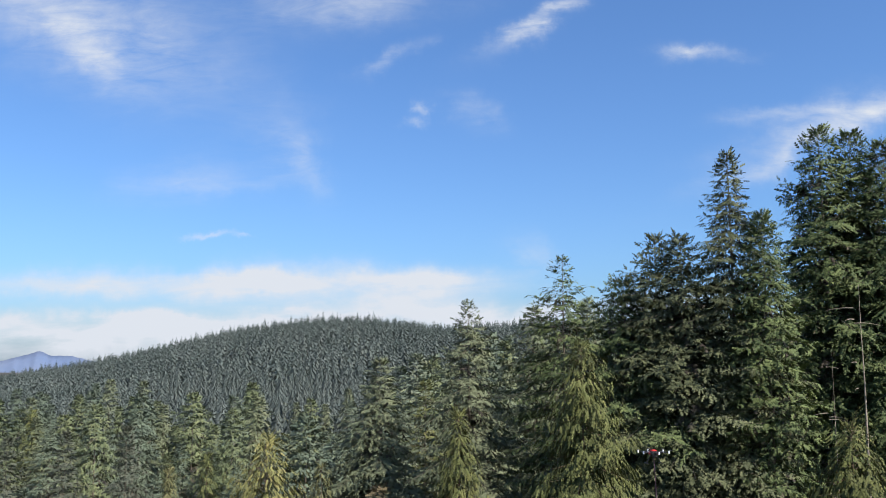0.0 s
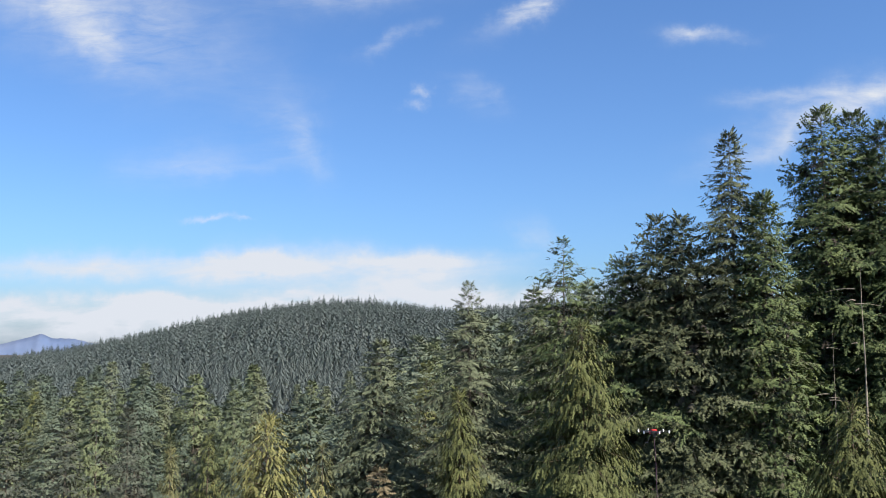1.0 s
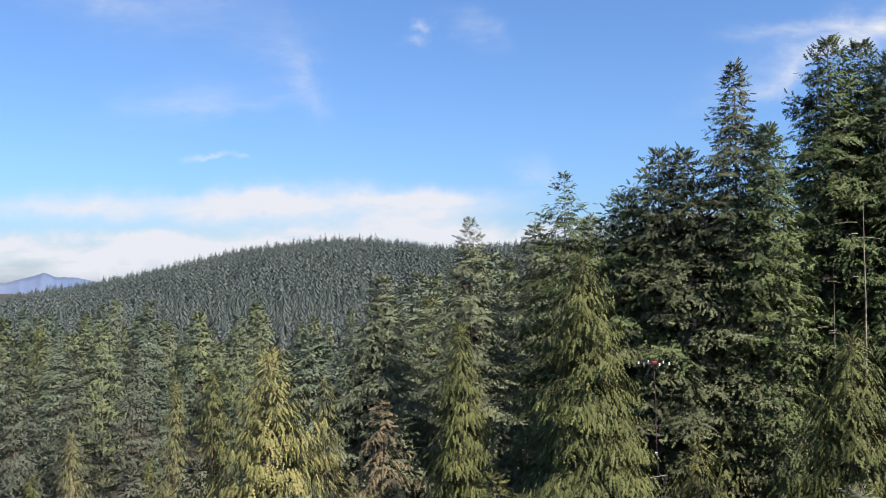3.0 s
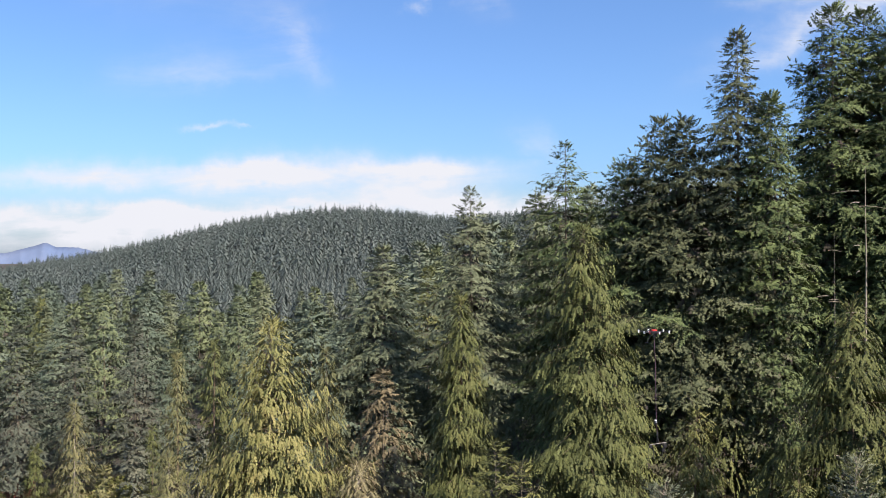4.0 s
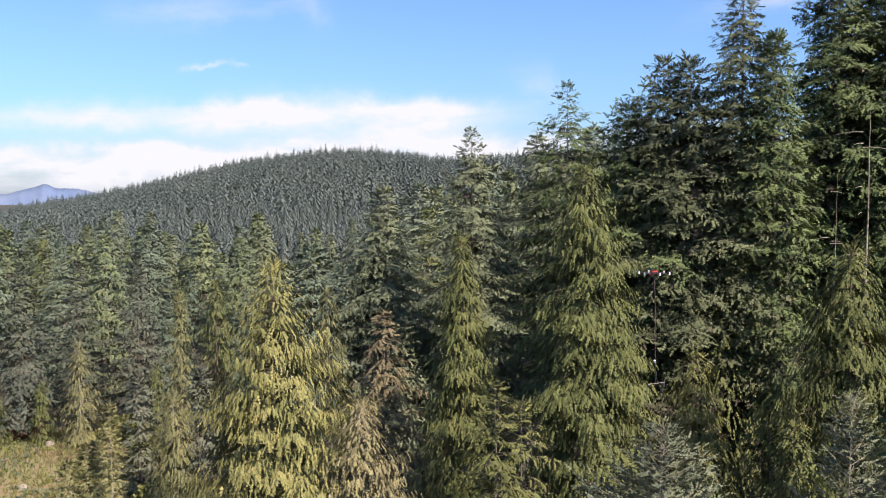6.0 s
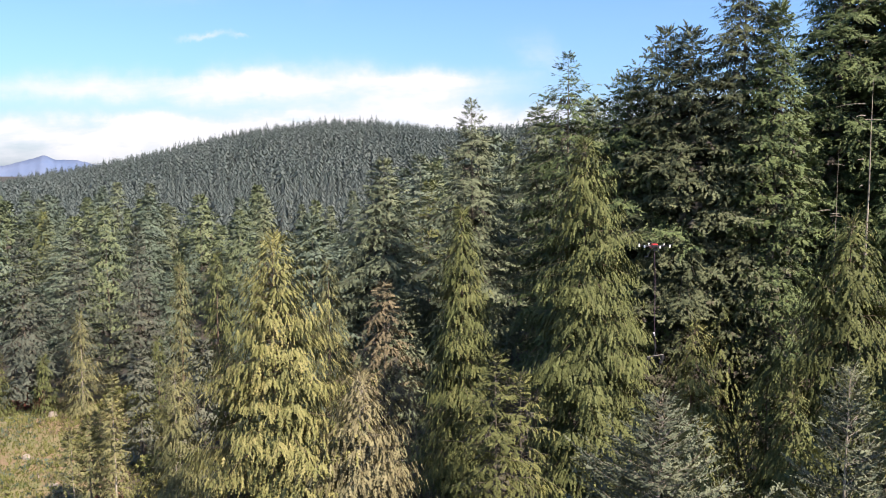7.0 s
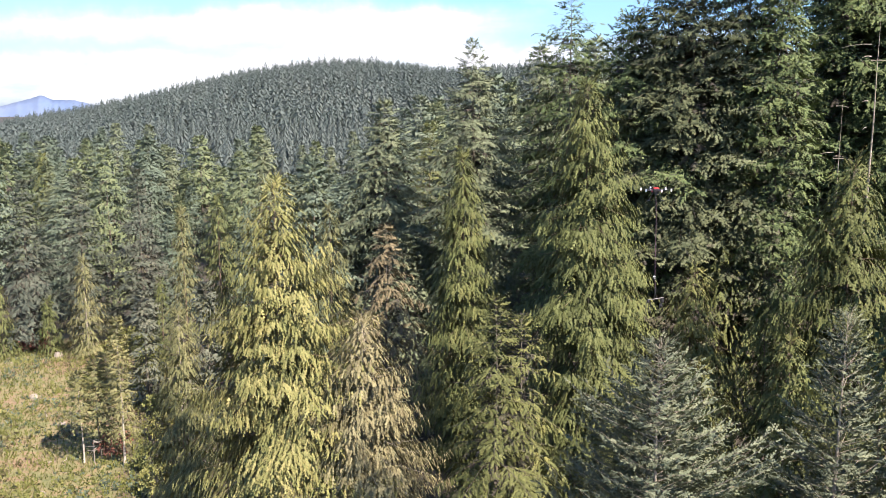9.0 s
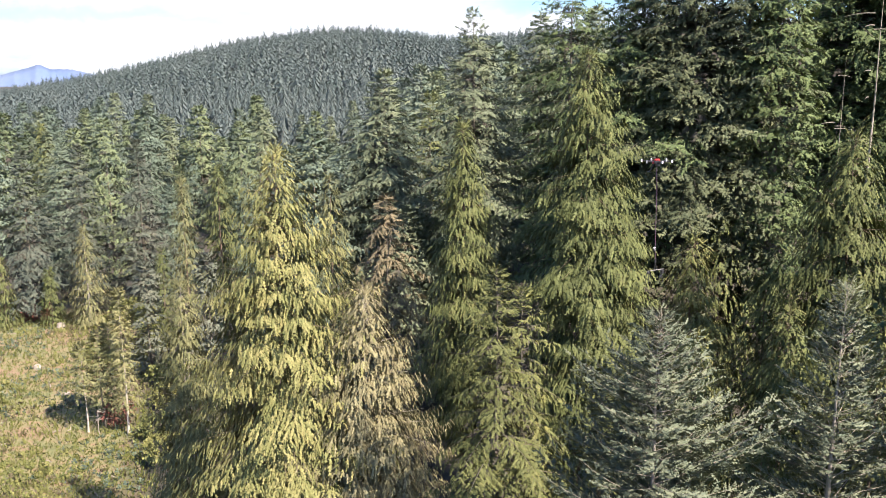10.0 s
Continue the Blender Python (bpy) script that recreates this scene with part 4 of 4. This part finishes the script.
def rod(a, b, r0, r1=None, sides=10):
    """A straight tapered rod between two points."""
    a, b = Vector(a), Vector(b)
    bm = bmesh.new()
    bmesh.ops.create_cone(bm, cap_ends=True, segments=sides, radius1=r0, radius2=r0 if r1 is None else r1, depth=(b - a).length)
    turn = (b - a).to_track_quat("Z", "Y").to_matrix().to_4x4()
    bmesh.ops.transform(bm, matrix=Matrix.Translation((a + b) / 2) @ turn, verts=bm.verts)
    return bm


def bent_rod(points, radius, name, mat, parent, label=""):
    p = np.array(points, float)
    v, f = tubes(p[None], np.full((1, len(p)), radius), 6)
    return piece(name, mesh_of(name, v, f, mat, True), parent, label)


def make_drone(x, y, z):
    drone = new("drone")
    drone.matrix_basis = pose(x, y, z, 0, 0, 8)
    tagged(drone, "black six-rotor drone hovering with landing legs down", "drone")
    hub = rounded_box(0.30, 0.30, 0.11)
    part("body", hub, CARBON, drone)
    part("top_cover", rounded_box(0.22, 0.22, 0.06, pose(0, 0, 0.085), 0.3), RED_PLASTIC, drone, "red top cover")
    part("antenna", rod((0.05, 0.05, 0.10), (0.05, 0.05, 0.24), 0.008), CARBON, drone)
    part("antenna", rod((-0.06, 0.02, 0.10), (-0.06, 0.02, 0.22), 0.008), CARBON, drone)
    for k in range(6):
        part("battery", rounded_box(0.07, 0.12, 0.10, pose(0, 0, 0, 0, 0, 60 * k) @ pose(0.16, 0, -0.02), 0.2), CARBON if k % 3 else RED_PLASTIC, drone)
    part("camera_block", rounded_box(0.12, 0.12, 0.12, pose(0, -0.05, -0.13), 0.2), CARBON, drone)
    for k in range(6):
        a = radians(90 + 60 * k)
        ox, oy = math.cos(a), math.sin(a)
        tip = (0.62 * ox, 0.62 * oy, 0.035)
        arm = part("arm", rod((0.14 * ox, 0.14 * oy, 0.0), tip, 0.02, 0.016), CARBON, drone)
        part("motor", rod((tip[0], tip[1], 0.01), (tip[0], tip[1], 0.085), 0.034, 0.030, 14), WHITE_PLASTIC, arm, "pale metal motor")
        part("motor_light", rounded_box(0.05, 0.05, 0.03, pose(tip[0], tip[1], -0.01)), WHITE_PLASTIC, arm)
        for side in (0, 180):
            blade = bmesh.new()
            bmesh.ops.create_grid(blade, x_segments=6, y_segments=1, size=0.5)
            for v in blade.verts:
                f = v.co.x + 0.5
                chord = 0.022 + 0.03 * math.sin(min(1.0, f * 1.4) * 3.0)
                v.co = Vector((f * 0.26, v.co.y * 2 * chord * 0.5, 0.10 + v.co.y * 0.02 * (1 - f) + 0.012 * f))
            bmesh.ops.solidify(blade, geom=blade.faces[:], thickness=0.003)
            bmesh.ops.transform(blade, matrix=pose(tip[0], tip[1], 0, 0, 0, 25 + 47 * k + side), verts=blade.verts)
            part("blade", blade, CARBON, arm)
    for s in (-1, 1):
        leg = part("landing_leg", rod((0.10 * s, 0, -0.05), (0.30 * s, 0, -0.42), 0.017, 0.015), CARBON, drone)
        part("skid", rod((0.30 * s, -0.22, -0.42), (0.30 * s, 0.22, -0.42), 0.015), CARBON, leg)
        part("leg_strut", rod((0.05 * s, 0.12, -0.05), (0.20 * s, 0, -0.24), 0.009), CARBON, leg)
    return drone


def make_tool(x, y, z):
    """The sampling tool on its cord; its origin is the drone's centre."""
    tool = new("sampling_tool")
    tool.matrix_basis = pose(x, y, z, 0, 0, 10)
    tagged(tool, "black grabbing tool hanging on a long cord below a drone", "tool")
    s = np.linspace(0, 1, 9)
    bent_rod(np.c_[0.13 * s + 0.02 * np.sin(s * 6), 0 * s, -0.16 - 4.0 * s], 0.013, "cord", ROPE, tool)
    part("cord_joint", rounded_box(0.045, 0.045, 0.17, pose(0.085, 0, -2.35), 0.3), CARBON, tool)
    unit_box = part("control_box", rounded_box(0.12, 0.10, 0.17, pose(0.07, 0, -3.72), 0.35), CARBON, tool)
    part("lens", rod((0.06, -0.09, -3.70), (0.06, -0.04, -3.70), 0.03), ALLOY, unit_box)
    part("box_lid", rounded_box(0.10, 0.09, 0.05, pose(0.06, 0, -3.63), 0.35), WHITE_PLASTIC, unit_box, "pale lid")
    part("swivel", rod((0.13, 0, -4.28), (0.13, 0, -4.10), 0.042, 0.036, 12), CARBON, tool)
    part("yoke", rod((0.13, 0, -4.28), (0.10, 0, -4.58), 0.014), CARBON, tool)
    part("yoke", rod((0.13, 0, -4.28), (0.20, 0, -4.56), 0.014), CARBON, tool)
    part("crossbar", rod((-0.22, 0, -4.64), (0.52, 0, -4.56), 0.022, 0.022), CARBON, tool)
    left = part("claw_motor", rounded_box(0.13, 0.10, 0.12, pose(-0.17, 0, -4.70), 0.25), CARBON, tool)
    for dx, dy, bend in ((-0.06, 0, -0.05), (0.03, 0.05, 0.02), (0.07, -0.04, 0.05)):
        bent_rod([(-0.17 + dx, dy, -4.72), (-0.17 + dx + bend * 0.8, dy, -4.88), (-0.17 + dx + bend, dy, -5.04), (-0.17 + dx + bend * 0.5, dy, -5.20)], 0.011, "tine", CARBON, left)
    right = part("saw_motor", rounded_box(0.16, 0.13, 0.20, pose(0.45, 0, -4.68), 0.25), CARBON, tool)
    part("saw_guard", rounded_box(0.12, 0.05, 0.16, pose(0.40, 0, -4.86, 0, 18, 0), 0.3), CARBON, right)
    for dx, dy, bend in ((-0.05, 0, -0.03), (0.04, 0.03, 0.06)):
        bent_rod([(0.42 + dx, dy, -4.86), (0.42 + dx + bend * 0.8, dy, -4.96), (0.42 + dx + bend, dy, -5.05), (0.42 + dx + bend * 0.8, dy, -5.14)], 0.011, "tine", CARBON, right)
    return tool


DRONE_AT = (8.62, 36.4, 33.38)
make_drone(*DRONE_AT)
make_tool(*DRONE_AT)
